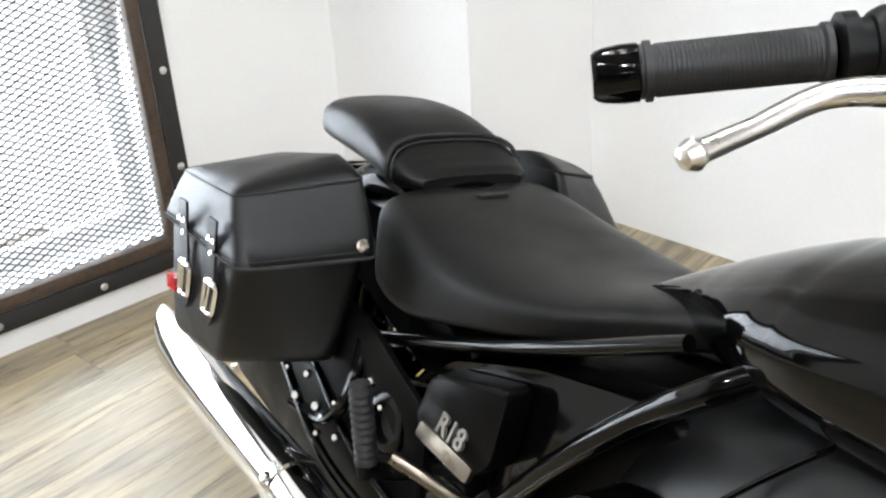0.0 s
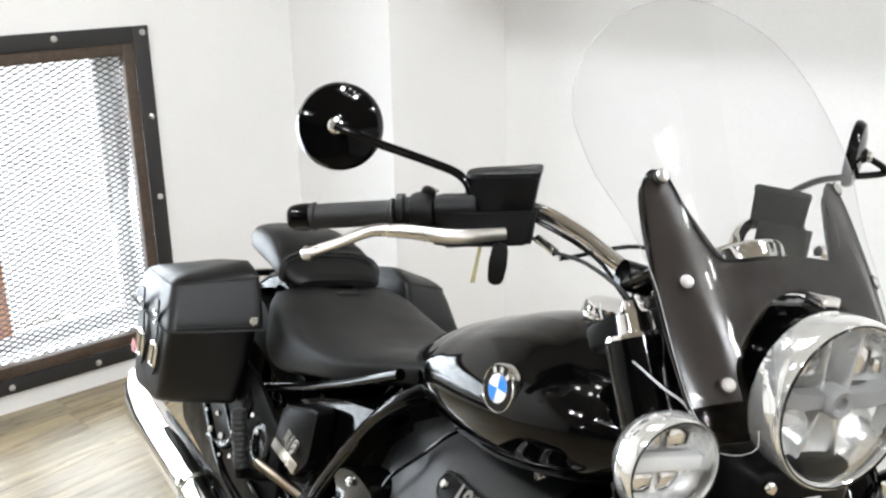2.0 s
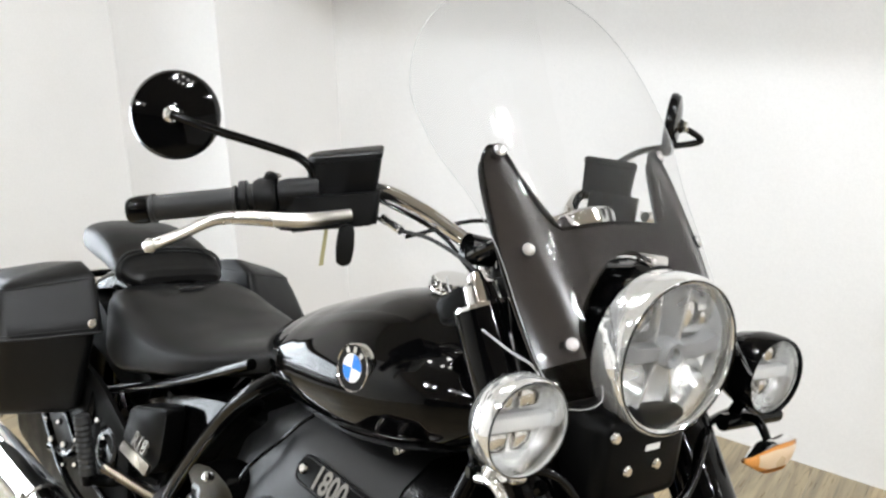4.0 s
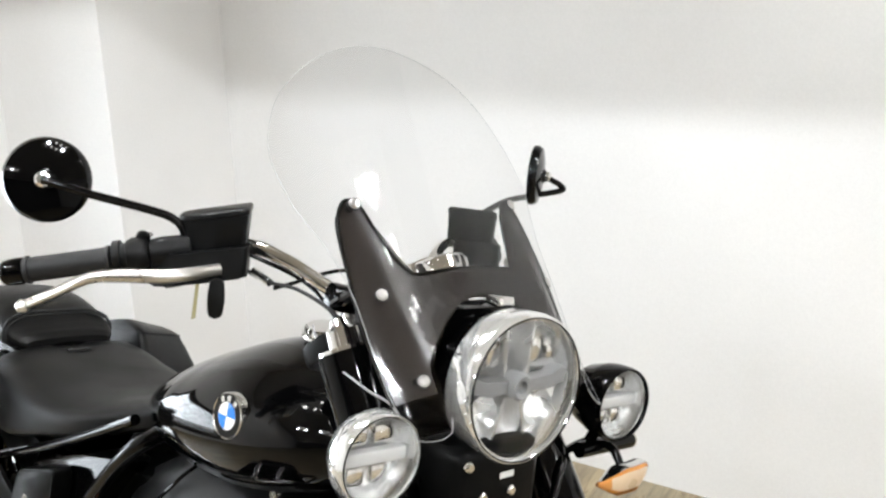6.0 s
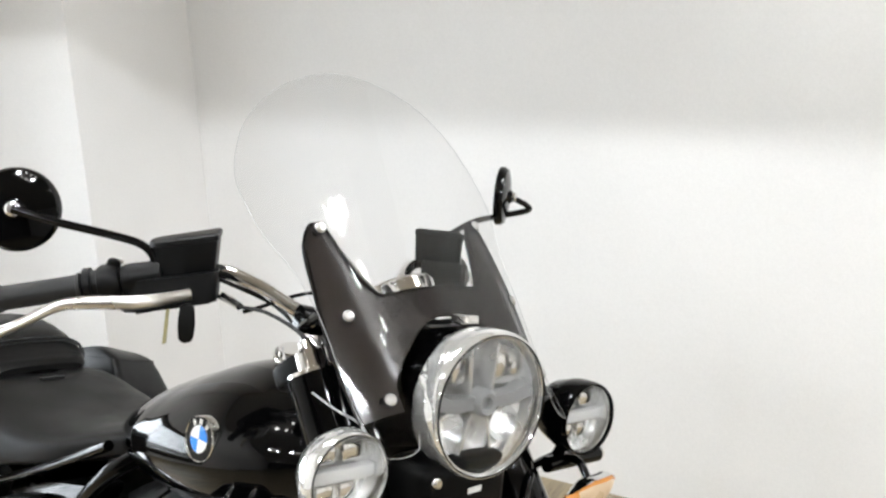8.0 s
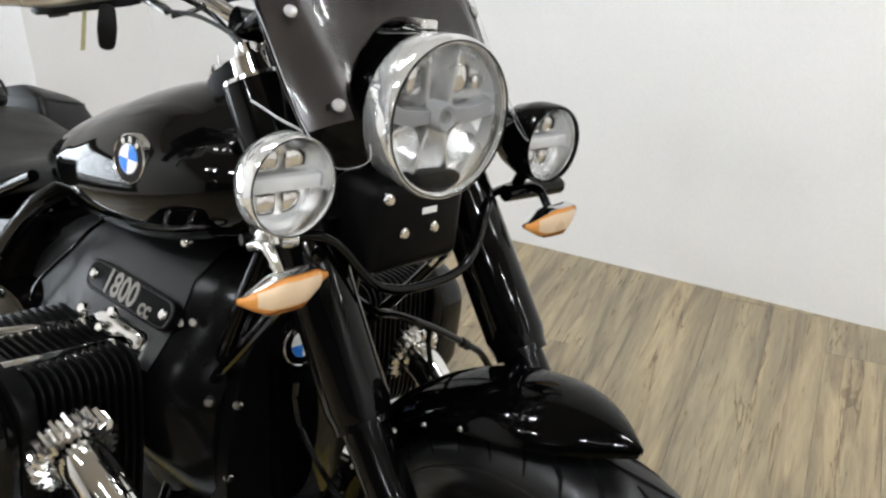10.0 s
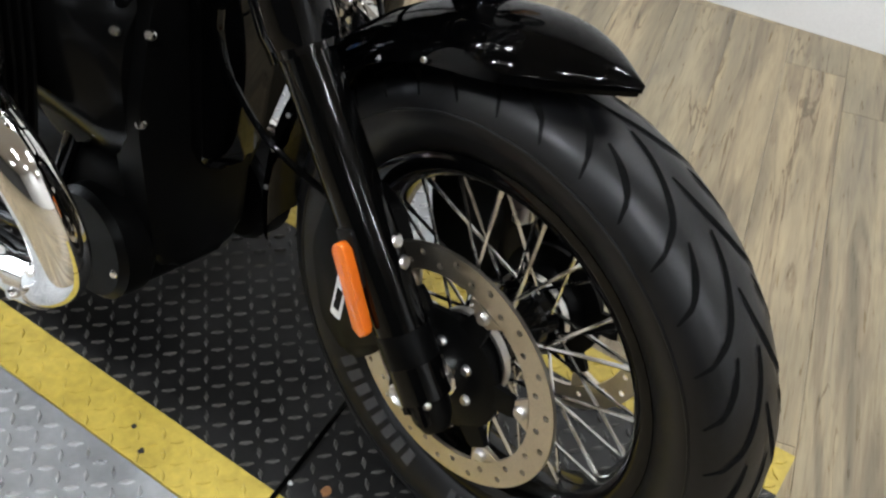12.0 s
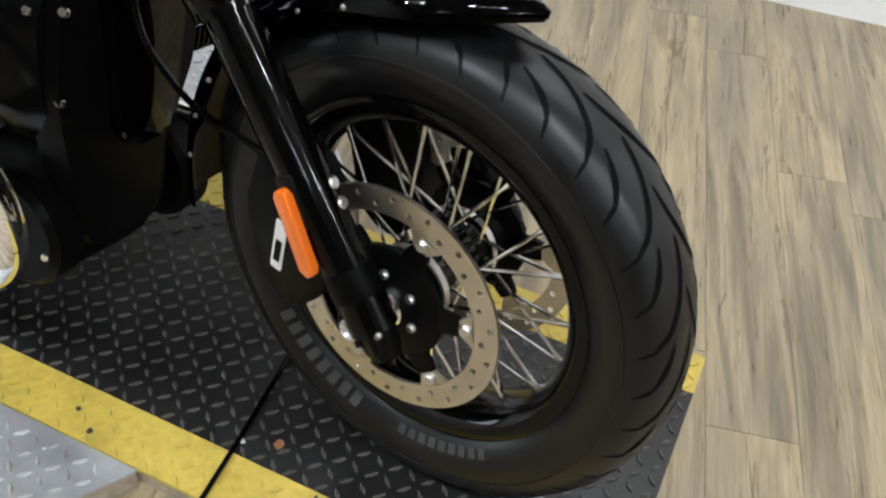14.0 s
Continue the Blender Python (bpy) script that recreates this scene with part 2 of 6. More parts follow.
def spline(points, per=8):
    """A smooth line through points."""
    p = [Vector(q) for q in points]
    if len(p) < 3 or per < 2:
        return p
    p = [2 * p[0] - p[1], *p, 2 * p[-1] - p[-2]]
    out = []
    for a, b, c, d in zip(p, p[1:], p[2:], p[3:]):
        for k in range(per):
            t = k / per
            out.append(0.5 * (2 * b + (c - a) * t + (2 * a - 5 * b + 4 * c - d) * t * t + (3 * b - a - 3 * c + d) * t ** 3))
    out.append(p[-2])
    return out


def add_tube(bm, points, radius, seg=12, per=8, caps=True):
    """A round tube along a smooth line; radius may be one number or a list over the points."""
    line = spline(points, per)
    count = len(line)
    if isinstance(radius, (list, tuple)):
        xs = np.linspace(0, len(radius) - 1, count)
        radii = np.interp(xs, range(len(radius)), radius)
    else:
        radii = [radius] * count
    u = None
    rings = []
    for i, q in enumerate(line):
        t = (line[min(i + 1, count - 1)] - line[max(i - 1, 0)]).normalized()
        if u is None:
            u, _ = frame_of(t)
        u = (u - t * u.dot(t)).normalized()
        w = t.cross(u)
        rings.append([q + (u * math.cos(k * math.tau / seg) + w * math.sin(k * math.tau / seg)) * radii[i] for k in range(seg)])
    return ring_loft(bm, rings, True, caps)


def tube(points, radius, seg=12, per=8, caps=True):
    return add_tube(bmesh.new(), points, radius, seg, per, caps)


def add_lathe(bm, profile, at, axis, seg=32, closed=False):
    """Turns a profile of (along, radius) round the axis through at."""
    at, a = Vector(at), Vector(axis).normalized()
    u, w = frame_of(a)
    rings = []
    for h, r in profile:
        rings.append([at + a * h + (u * math.cos(k * math.tau / seg) + w * math.sin(k * math.tau / seg)) * max(r, 1e-5) for k in range(seg)])
    if closed:
        rings.append(rings[0])
        vs = [[bm.verts.new(p) for p in r] for r in rings[:-1]]
        vs.append(vs[0])
        for x, y in zip(vs, vs[1:]):
            for i in range(seg):
                j = (i + 1) % seg
                bm.faces.new([x[i], x[j], y[j], y[i]])
        return bm
    return ring_loft(bm, rings, True, False)


def lathe(profile, at, axis, seg=32, closed=False):
    return add_lathe(bmesh.new(), profile, at, axis, seg, closed)


def add_prism(bm, outline, to3d, depth_a, depth_b, bevel=0.0):
    """Extrudes a flat outline; to3d(a, b, d) places a point of it at depth d."""
    n = len(outline)
    lo = [bm.verts.new(to3d(a, b, depth_a)) for a, b in outline]
    hi = [bm.verts.new(to3d(a, b, depth_b)) for a, b in outline]
    top, bot = bm.faces.new(hi), bm.faces.new(lo[::-1])
    for i in range(n):
        j = (i + 1) % n
        bm.faces.new([lo[i], lo[j], hi[j], hi[i]])
    if bevel:
        bmesh.ops.bevel(bm, geom=list(top.edges) + list(bot.edges), offset=bevel, segments=2, affect="EDGES", profile=0.5, clamp_overlap=True)
    return bm


def prism(outline, to3d, a, b, bevel=0.0):
    return add_prism(bmesh.new(), outline, to3d, a, b, bevel)


def rounded(points, r, seg=5):
    """An outline with its corners rounded; r may be a list."""
    out, n = [], len(points)
    for i, p in enumerate(points):
        p, a, b = Vector(p), Vector(points[i - 1]), Vector(points[(i + 1) % n])
        k = r[i] if isinstance(r, (list, tuple)) else r
        if k <= 0:
            out.append((p.x, p.y))
            continue
        k = min(k, (a - p).length * 0.48, (b - p).length * 0.48)
        s, e = p + (a - p).normalized() * k, p + (b - p).normalized() * k
        for j in range(seg + 1):
            t = j / seg
            q = s * (1 - t) ** 2 + p * 2 * t * (1 - t) + e * t * t
            out.append((q.x, q.y))
    return out


def oval(cx, cy, rx, ry, n=24, power=2.0):
    """A (super)ellipse outline."""
    out = []
    for k in range(n):
        c, s = math.cos(k * math.tau / n), math.sin(k * math.tau / n)
        out.append((cx + rx * math.copysign(abs(c) ** (2 / power), c), cy + ry * math.copysign(abs(s) ** (2 / power), s)))
    return out


def writing(name, text, m, height, material, parent=None, depth=0.0006, bold=0.0):
    """Raised letters in the built-in font, turned into a mesh."""
    cu = bpy.data.curves.new(name, "FONT")
    cu.body, cu.size, cu.extrude, cu.align_x, cu.align_y = text, height, depth, "CENTER", "CENTER"
    cu.offset = bold
    tmp = bpy.data.objects.new(name, cu)
    scene.collection.objects.link(tmp)
    me = bpy.data.meshes.new_from_object(tmp.evaluated_get(bpy.context.evaluated_depsgraph_get()))
    bpy.data.objects.remove(tmp)
    bpy.data.curves.remove(cu)
    me.transform(m)
    me.materials.clear()
    me.materials.append(material)
    ob = new(name, me)
    ob.parent = parent
    return ob


# ---- the room ----
def wall(name, lo, hi, label, paint=None):
    ob = link(name, box(lo, hi), paint or WALL_PAINT, smooth=False)
    ob.matrix_world = ROOM
    return tagged(ob, label, "wall", kind="structure")


WIN_V0, WIN_V1, WIN_Z0, WIN_Z1 = -1.05, 0.612, 0.066, 1.168      # clear opening in the window wall
WT = 0.34                                                      # thickness of the window wall
wall("wall_right", (WALL_L - WT, WALL_R, FLOOR), (U0, WALL_R + 0.15, CEIL), "plain white painted wall behind the motorcycle")
bm = bmesh.new()
for lo, hi in (((WALL_L - WT, V0, FLOOR), (WALL_L, WIN_V0, CEIL)), ((WALL_L - WT, WIN_V1, FLOOR), (WALL_L, WALL_R, CEIL)),
               ((WALL_L - WT, WIN_V0, FLOOR), (WALL_L, WIN_V1, WIN_Z0)), ((WALL_L - WT, WIN_V0, WIN_Z1), (WALL_L, WIN_V1, CEIL))):
    add_box(bm, lo, hi)
w = link("wall_window", bm, WALL_PAINT, smooth=False)
w.matrix_world = ROOM
tagged(w, "white painted wall with a low caged window", "wall", kind="structure")
wall("wall_box", (WALL_L + 0.001, BOX_V, FLOOR), (BOX_U, WALL_R - 0.001, CEIL), "white boxed-out corner of the wall")
# unseen end walls, one white and one dark, toned for the motorcycle's reflections
wall("wall_front", (U0, V0, FLOOR), (U0 + 0.15, WALL_R + 0.15, CEIL), "plain white painted end wall")
wall("wall_near", (WALL_L - WT, V0 - 0.15, FLOOR), (U0 + 0.15, V0, CEIL), "plain dark painted wall", HALL_PAINT)
c = link("ceiling", box((WALL_L - WT, V0 - 0.15, CEIL), (U0 + 0.15, WALL_R + 0.15, CEIL + 0.12)), CEIL_PAINT, smooth=False)
c.matrix_world = ROOM
tagged(c, "plain beige painted ceiling", "ceiling", kind="structure")
# not a known ceiling: added to stop the high lamps' light above mid wall
c = link("ceiling_low", box((WALL_L, BLOCKER_V, BLOCKER_Z), (U0, WALL_R, CEIL - 0.001)), CEIL_PAINT, smooth=False)
c.matrix_world = ROOM
tagged(c, "unseen added soffit that keeps the high lamps off the upper wall", "ceiling", kind="structure")
f = link("floor", box((WALL_L - WT - 0.3, V0 - 0.2, FLOOR - 0.15), (U0 + 0.3, WALL_R + 0.3, FLOOR - 0.006)), JOINT, smooth=False)
f.matrix_world = ROOM
floor = tagged(f, "floor of light grey-brown wood-look boards", "floor", kind="structure")

# ceiling lamps: a flat housing with rows of small bright lenses
for k, (lu, lv) in enumerate(LAMP_PLACES):
    if k == 0:
        lamp = thing("ceiling_lamp", ROOM @ pose(lu, lv, BLOCKER_Z if lv > 0 else CEIL), "flat ceiling lamp with rows of bright lenses", "ceiling lamp", "ceiling lamps")
        part("housing", box((-0.5, -0.3, -0.06), (0.5, 0.3, -0.001), 0.01), TRIM_PAINT, lamp)
        for i in range(4):
            for j in range(2):
                part("lens", lathe([(0, 0.04), (0.012, 0.036), (0.015, 0.0)], (-0.36 + i * 0.24, -0.13 + j * 0.26, -0.06), (0, 0, -1), 16), LAMP_GLOW, lamp)
    else:
        copy_thing(lamp, ROOM @ pose(lu, lv, BLOCKER_Z if lv > 0 else CEIL))

# window: steel frame with bolts, wooden lining, expanded metal, glass and a post
win = thing("window_1", ROOM @ pose(WALL_L, 0, 0), "low window behind black steel frame and diamond mesh", "window", kind="structure")


def frame_strip(bm, v0, z0, v1, z1, w, d0, d1, bevel=0.002):
    """Four strips round an opening, butted end to end."""
    add_box(bm, (d0, v0, z0), (d1, v0 + w, z1), bevel)
    add_box(bm, (d0, v1 - w, z0), (d1, v1, z1), bevel)
    add_box(bm, (d0, v0 + w, z0), (d1, v1 - w, z0 + w), bevel)
    add_box(bm, (d0, v0 + w, z1 - w), (d1, v1 - w, z1), bevel)
    return bm


part("steel_frame", frame_strip(bmesh.new(), WIN_V0 - 0.05, WIN_Z0 - 0.054, WIN_V1 + 0.045, WIN_Z1 + 0.052, 0.056, 0.001, 0.012), STEEL_BLACK, win, "black painted steel frame")
part("wooden_lining", frame_strip(bmesh.new(), WIN_V0 + 0.007, WIN_Z0 + 0.003, WIN_V1 - 0.012, WIN_Z1 - 0.005, 0.040, -0.035, 0.006), STAINED_WOOD, win, "dark stained wooden lining")
bolt_places = [(WIN_V1 + 0.022, z) for z in (1.198, 0.903, 0.608, 0.318, 0.036)]
bolt_places += [(WIN_V1 + 0.022 - k * 0.305, z) for k in range(1, 6) for z in (0.036, 1.198)]
for v, z in bolt_places:
    part("bolt", lathe([(0, 0.011), (0.002, 0.011), (0.005, 0.007), (0.006, 0.0)], (0.012, v, z), (1, 0, 0), 12), BOLT_STEEL, win)
bm = bmesh.new()
DW, DH, MX = 0.040, 0.0195, -0.024
cols, rows = int((WIN_V1 - WIN_V0) / DW) + 1, int((WIN_Z1 - WIN_Z0) / DH) + 1


def strand(bm, a, b, r):
    d = (b - a).normalized()
    s = Vector((1, 0, 0)).cross(d)
    vs = []
    for q in (a, b):
        vs.append([bm.verts.new(q + o) for o in (s * r + Vector((r, 0, 0)), -s * r + Vector((r, 0, 0)), -s * r - Vector((r, 0, 0)), s * r - Vector((r, 0, 0)))])
    for i in range(4):
        bm.faces.new([vs[0][i], vs[0][(i + 1) % 4], vs[1][(i + 1) % 4], vs[1][i]])


for i in range(cols):
    for j in range(rows):
        v, z = WIN_V0 + 0.012 + i * DW, WIN_Z0 + 0.012 + j * DH
        mid = Vector((MX, v + DW / 2, z + DH / 2))
        for a in (Vector((MX, v, z)), Vector((MX, v + DW, z)), ):
            if a.y < WIN_V1 - 0.01:
                strand(bm, a, mid, 0.0020)
        for a in (Vector((MX, v, z + DH)), Vector((MX, v + DW, z + DH))):
            if a.z < WIN_Z1 - 0.01:
                strand(bm, mid, a, 0.0020)
tagged(part("diamond_mesh", bm, MESH_STEEL, win, "black expanded metal mesh", smooth=False), kind="stuff")
part("window_frame", frame_strip(bmesh.new(), WIN_V0 + 0.001, WIN_Z0 + 0.001, WIN_V1 - 0.001, WIN_Z1 - 0.001, 0.055, -0.30, -0.25, 0.004), TRIM_PAINT, win, "white painted window frame")
part("window_post", box((-0.315, 0.040, WIN_Z0 + 0.058), (-0.235, 0.120, WIN_Z1 - 0.058), 0.005), ORANGE_WOOD, win, "orange-brown wooden window post")
for v0, v1 in ((WIN_V0 + 0.057, 0.038), (0.122, WIN_V1 - 0.057)):
    p = part("pane", box((-0.282, v0, WIN_Z0 + 0.057), (-0.277, v1, WIN_Z1 - 0.057)), clear_sheet("window_glass"), win)
    p.visible_shadow = False
bd = link("backdrop", box((WALL_L - 1.2, -4.0, -1.0), (WALL_L - 1.15, 3.0, 3.4)), SKY_GLOW, smooth=False)
bd.matrix_world = ROOM
tagged(bd, "plain overexposed white daylight outside the window", "backdrop", kind="structure")


# ---- materials of the motorcycle ----
GLOSS = simple("black_gloss_paint", (0.0012, 0.0012, 0.0013), 0.05, grain=600, amount=0.2, spec=0.24, wide=6)
GLOSS_PART = simple("black_gloss_enamel", (0.0012, 0.0012, 0.0012), 0.09, grain=300, amount=0.3, relief=0.01, spec=0.22)
SATIN = simple("satin_black_casting", (0.0085, 0.0085, 0.0088), 0.38, grain=1500, amount=0.2, relief=0.12, wide=20, spec=0.38)
SATIN_DARK = simple("dark_satin_metal", (0.002, 0.002, 0.002), 0.36, grain=900, amount=0.3, relief=0.08, spec=0.07)
PLASTIC = simple("black_grained_plastic", (0.0028, 0.0028, 0.0029), 0.40, grain=1800, amount=0.2, relief=0.2, spec=0.17)
MASK = simple("brown_black_mask", (0.021, 0.0170, 0.0158), 0.2, grain=800, amount=0.2)
RUBBER = simple("black_rubber", (0.009, 0.009, 0.0093), 0.55, grain=500, amount=0.35, relief=0.12, wide=25)
TYRE_RUBBER = simple("tyre_rubber", (0.0032, 0.0032, 0.0036), 0.37, grain=160, amount=0.5, relief=0.14, wide=16, spec=0.34)
MARK = simple("raised_rubber_mark", (0.032, 0.032, 0.034), 0.45, grain=300, amount=0.3)
# dull strips on the surface stand in for the shade inside the grooves
GROOVE_SHADE = simple("tyre_groove_shade", (0.0045, 0.0045, 0.0045), 0.9, grain=300, amount=0.3, spec=0.03)
SEAT = leather("black_seat_leather", (0.0022, 0.0022, 0.0022), 1100, 0.38)
BAG = leather("black_bag_leather", (0.0014, 0.0014, 0.0015), 800, 0.36)
SEAM = simple("black_thread", (0.009, 0.009, 0.009), 0.8, relief=0.3)
CHROME = simple("chrome", (0.88, 0.87, 0.85), 0.045, 1.0, grain=200, amount=0.03, wide=8)
CHROME_SOFT = simple("soft_chrome", (0.80, 0.79, 0.77), 0.14, 1.0, grain=300, amount=0.06)
ALU = simple("brushed_aluminium", (0.72, 0.70, 0.67), 0.3, 1.0, grain=500, amount=0.08, relief=0.03)
DISC_STEEL = simple("brake_disc_steel", (0.60, 0.55, 0.47), 0.34, 1.0, grain=350, amount=0.12, relief=0.05)
# lamp reflector and rim: diffuse white in the metal imitates bright reflections
REFLECTOR = simple("lamp_reflector", (0.92, 0.92, 0.91), 0.24, 0.82, amount=0.05)
RIM_CHROME = simple("bright_rim_chrome", (0.92, 0.92, 0.91), 0.06, 0.78, grain=200, amount=0.03, wide=8)
MIRROR = simple("mirror_silver", (0.9, 0.9, 0.9), 0.02, 1.0, amount=0.02)
FIN_BLACK = simple("black_fin_enamel", (0.002, 0.002, 0.002), 0.34, grain=600, amount=0.3, spec=0.10)
LAMP_GREY = simple("lamp_grey_plastic", (0.27, 0.27, 0.27), 0.35, amount=0.1)
LAMP_WHITE = simple("lamp_white_plastic", (0.62, 0.62, 0.61), 0.4, amount=0.05)
AMBER = simple("amber_lens", (0.60, 0.25, 0.055), 0.25, grain=900, amount=0.15)
AMBER_PALE = simple("pale_amber_lens", (0.62, 0.46, 0.30), 0.3, grain=900, amount=0.1)
ORANGE_REFLEX = simple("orange_reflex_lens", (0.72, 0.15, 0.010), 0.15, grain=1200, amount=0.12, coat=0.5)
RED = simple("red_lens", (0.50, 0.012, 0.015), 0.2, amount=0.15, coat=0.5)
BADGE_BLUE = simple("badge_blue", (0.03, 0.21, 0.72), 0.25, amount=0.05)
BADGE_WHITE = simple("badge_white", (0.82, 0.83, 0.84), 0.25, amount=0.04)
LABEL_WHITE = simple("white_sticker", (0.72, 0.72, 0.7), 0.5, amount=0.05)
TAG_YELLOW = simple("yellow_tag_paper", (0.34, 0.31, 0.16), 0.7, amount=0.1)
LETTER = simple("warm_metal_letters", (0.18, 0.165, 0.145), 0.42, 0.5, amount=0.1)
STRIP_METAL = simple("warm_nickel", (0.22, 0.19, 0.15), 0.3, 1.0, amount=0.15)
EDGE_GREY = simple("screen_edge_grey", (0.40, 0.40, 0.40), 0.5)
CLEAR = clear_sheet("clear_screen", (0.955, 0.955, 0.955))
LENS = clear_sheet("lamp_cover", (0.98, 0.98, 0.98))

bike = thing("motorcycle", BIKE, "glossy black cruiser motorcycle leaning on its side stand", "motorcycle")
AX_F, AX_R, AX_Z = 0.0, -1.731, 0.32
TYRE_R, RIM_R = 0.343, 0.243


def screw(name, at, axis, r, mat, parent, h=0.005, seg=12):
    return part(name, lathe([(0, r), (h * 0.5, r), (h, r * 0.7), (h, 0.0)], at, axis, seg), mat, parent)


# ---- wheels ----
def polar(x0, y, r, a):
    return Vector((x0 + r * math.cos(a), y, AX_Z + r * math.sin(a)))


def disc_mesh(x0, y0, y1, r0, r1, count):
    """A brake disc with real holes: each sector is a square frame round an eight-sided hole."""
    bm = bmesh.new()
    da = math.tau / count
    for k in range(count):
        a0, a1 = k * da, (k + 1) * da
        rc = (r0 + r1) / 2 + (0.35 if k % 2 else -0.35) * (r1 - r0) / 2
        ac, hr = (a0 + a1) / 2, 0.0042
        am = (a0 + a1) / 2
        border = [(r0, a0), (r0, am), (r0, a1), (rc, a1), (r1, a1), (r1, am), (r1, a0), (rc, a0)]
        hole = []
        for i in range(8):
            t = math.radians(225 + 45 * i)
            hole.append((rc + hr * math.sin(t), ac + hr * math.cos(t) / rc))
        front = [[bm.verts.new(polar(x0, y, r, a)) for r, a in ring] for y in (y0,) for ring in (border, hole)]
        back = [[bm.verts.new(polar(x0, y1, r, a)) for r, a in ring] for ring in (border, hole)]
        for i in range(8):
            j = (i + 1) % 8
            bm.faces.new([front[0][i], front[0][j], front[1][j], front[1][i]])
            bm.faces.new([back[0][j], back[0][i], back[1][i], back[1][j]])
            bm.faces.new([front[1][i], front[1][j], back[1][j], back[1][i]])
        for i in (0, 1, 4, 5):
            bm.faces.new([front[0][i], back[0][i], back[0][(i + 1) % 8], front[0][(i + 1) % 8]])
    bmesh.ops.remove_doubles(bm, verts=bm.verts, dist=1e-5)
    return bm


def tyre_profile(hw, r, rb):
    """Cross-section of a tyre, from bead to bead: (along the axle, radius)."""
    pts = [(-hw * 0.62, rb), (-hw * 0.80, rb + 0.012), (-hw * 0.97, rb + 0.035), (-hw, rb + 0.052), (-hw * 0.95, r - 0.033), (-hw * 0.80, r - 0.0165),
           (-hw * 0.55, r - 0.0065), (-hw * 0.28, r - 0.0014), (0, r)]
    return pts + [(-a, b) for a, b in pts[-2::-1]] + [(hw * 0.5, rb - 0.004), (-hw * 0.5, rb - 0.004)]


def wheel(x0, hw, front):
    name = "front_wheel" if front else "rear_wheel"
    rim = lathe([(-0.047, RIM_R), (-0.049, RIM_R - 0.010), (-0.045, RIM_R - 0.022), (-0.030, RIM_R - 0.034), (0, RIM_R - 0.040), (0.030, RIM_R - 0.034),
                 (0.045, RIM_R - 0.022), (0.049, RIM_R - 0.010), (0.047, RIM_R), (0.038, RIM_R + 0.002), (0.03, RIM_R - 0.006), (-0.03, RIM_R - 0.006), (-0.038, RIM_R + 0.002)],
                (x0, 0, AX_Z), (0, 1, 0), 72, True)
    w = part(name, rim, GLOSS_PART, bike, "black spoked wheel rim")
    ty = part("tyre", lathe(tyre_profile(hw, TYRE_R, RIM_R - 0.003), (x0, 0, AX_Z), (0, 1, 0), 96, True), TYRE_RUBBER, w, "black tyre with curved tread grooves")
    part("hub", lathe([(-0.075, 0.0), (-0.075, 0.040), (-0.045, 0.050), (-0.036, 0.042), (0.036, 0.042), (0.045, 0.050), (0.075, 0.040), (0.075, 0.0)],
                      (x0, 0, AX_Z), (0, 1, 0), 32), GLOSS_PART, w)
    for k in range(40):
        s = -1 if k % 2 else 1
        a = k * math.tau / 40
        lead = math.radians(34 if (k // 2) % 2 else -34)
        p0 = polar(x0, s * 0.044, 0.043, a + lead)
        p1 = polar(x0, s * 0.016, RIM_R - 0.036, a)
        part("spoke", tube([p0, p1], 0.0025, 6, 1), CHROME_SOFT, w)
        d = (p0 - p1).normalized()
        part("spoke_nipple", tube([p1 - d * 0.004, p1 + d * 0.016], 0.0034, 6, 1), CHROME_SOFT, w)
    return w, ty


def on_tyre(x0, hw, s, a, lift=0.0):
    """A place on the tread: s from -1 to 1 across, a round the wheel."""
    prof = [(q[0] / hw, q[1]) for q in tyre_profile(hw, TYRE_R, RIM_R - 0.003)[3:14]]
    r = float(np.interp(s, [q[0] for q in prof], [q[1] for q in prof]))
    return polar(x0, s * hw, r + lift, a)


def groove(bm, x0, hw, path, width):
    """A tread groove's shade: a thin dark strip that follows the tread, wider in its middle."""
    line = spline([(s, a, 0) for s, a in path], 6)
    lo, mid, hi = [], [], []
    n = len(line)
    for i, q in enumerate(line):
        t = line[min(i + 1, n - 1)] - line[max(i - 1, 0)]
        tv = Vector((t.x * hw, t.y * TYRE_R)).normalized()
        wdt = width * (0.25 + 0.75 * math.sin(math.pi * min(1, 0.08 + 0.9 * i / (n - 1)))) / 2
        ds, da = -tv.y * wdt / hw, tv.x * wdt / TYRE_R
        lo.append(bm.verts.new(on_tyre(x0, hw, q.x - ds, q.y - da, 0.0009)))
        mid.append(bm.verts.new(on_tyre(x0, hw, q.x, q.y, 0.0009)))
        hi.append(bm.verts.new(on_tyre(x0, hw, q.x + ds, q.y + da, 0.0009)))
    for i in range(n - 1):
        bm.faces.new([lo[i], lo[i + 1], mid[i + 1], mid[i]])
        bm.faces.new([mid[i], mid[i + 1], hi[i + 1], hi[i]])


# the front wheel is turned a little to the right
STEER = Matrix.Translation((0, 0.035, AX_Z)) @ pose(0, 0, 0, 5.8, 0, 0) @ pose(0, 0, 0, 0, 0, -4.9) @ Matrix.Translation((0, 0, -AX_Z))
fw, tyre = wheel(AX_F, 0.068, True)
rw, rear_tyre = wheel(AX_R, 0.088, False)
fw.matrix_basis = STEER
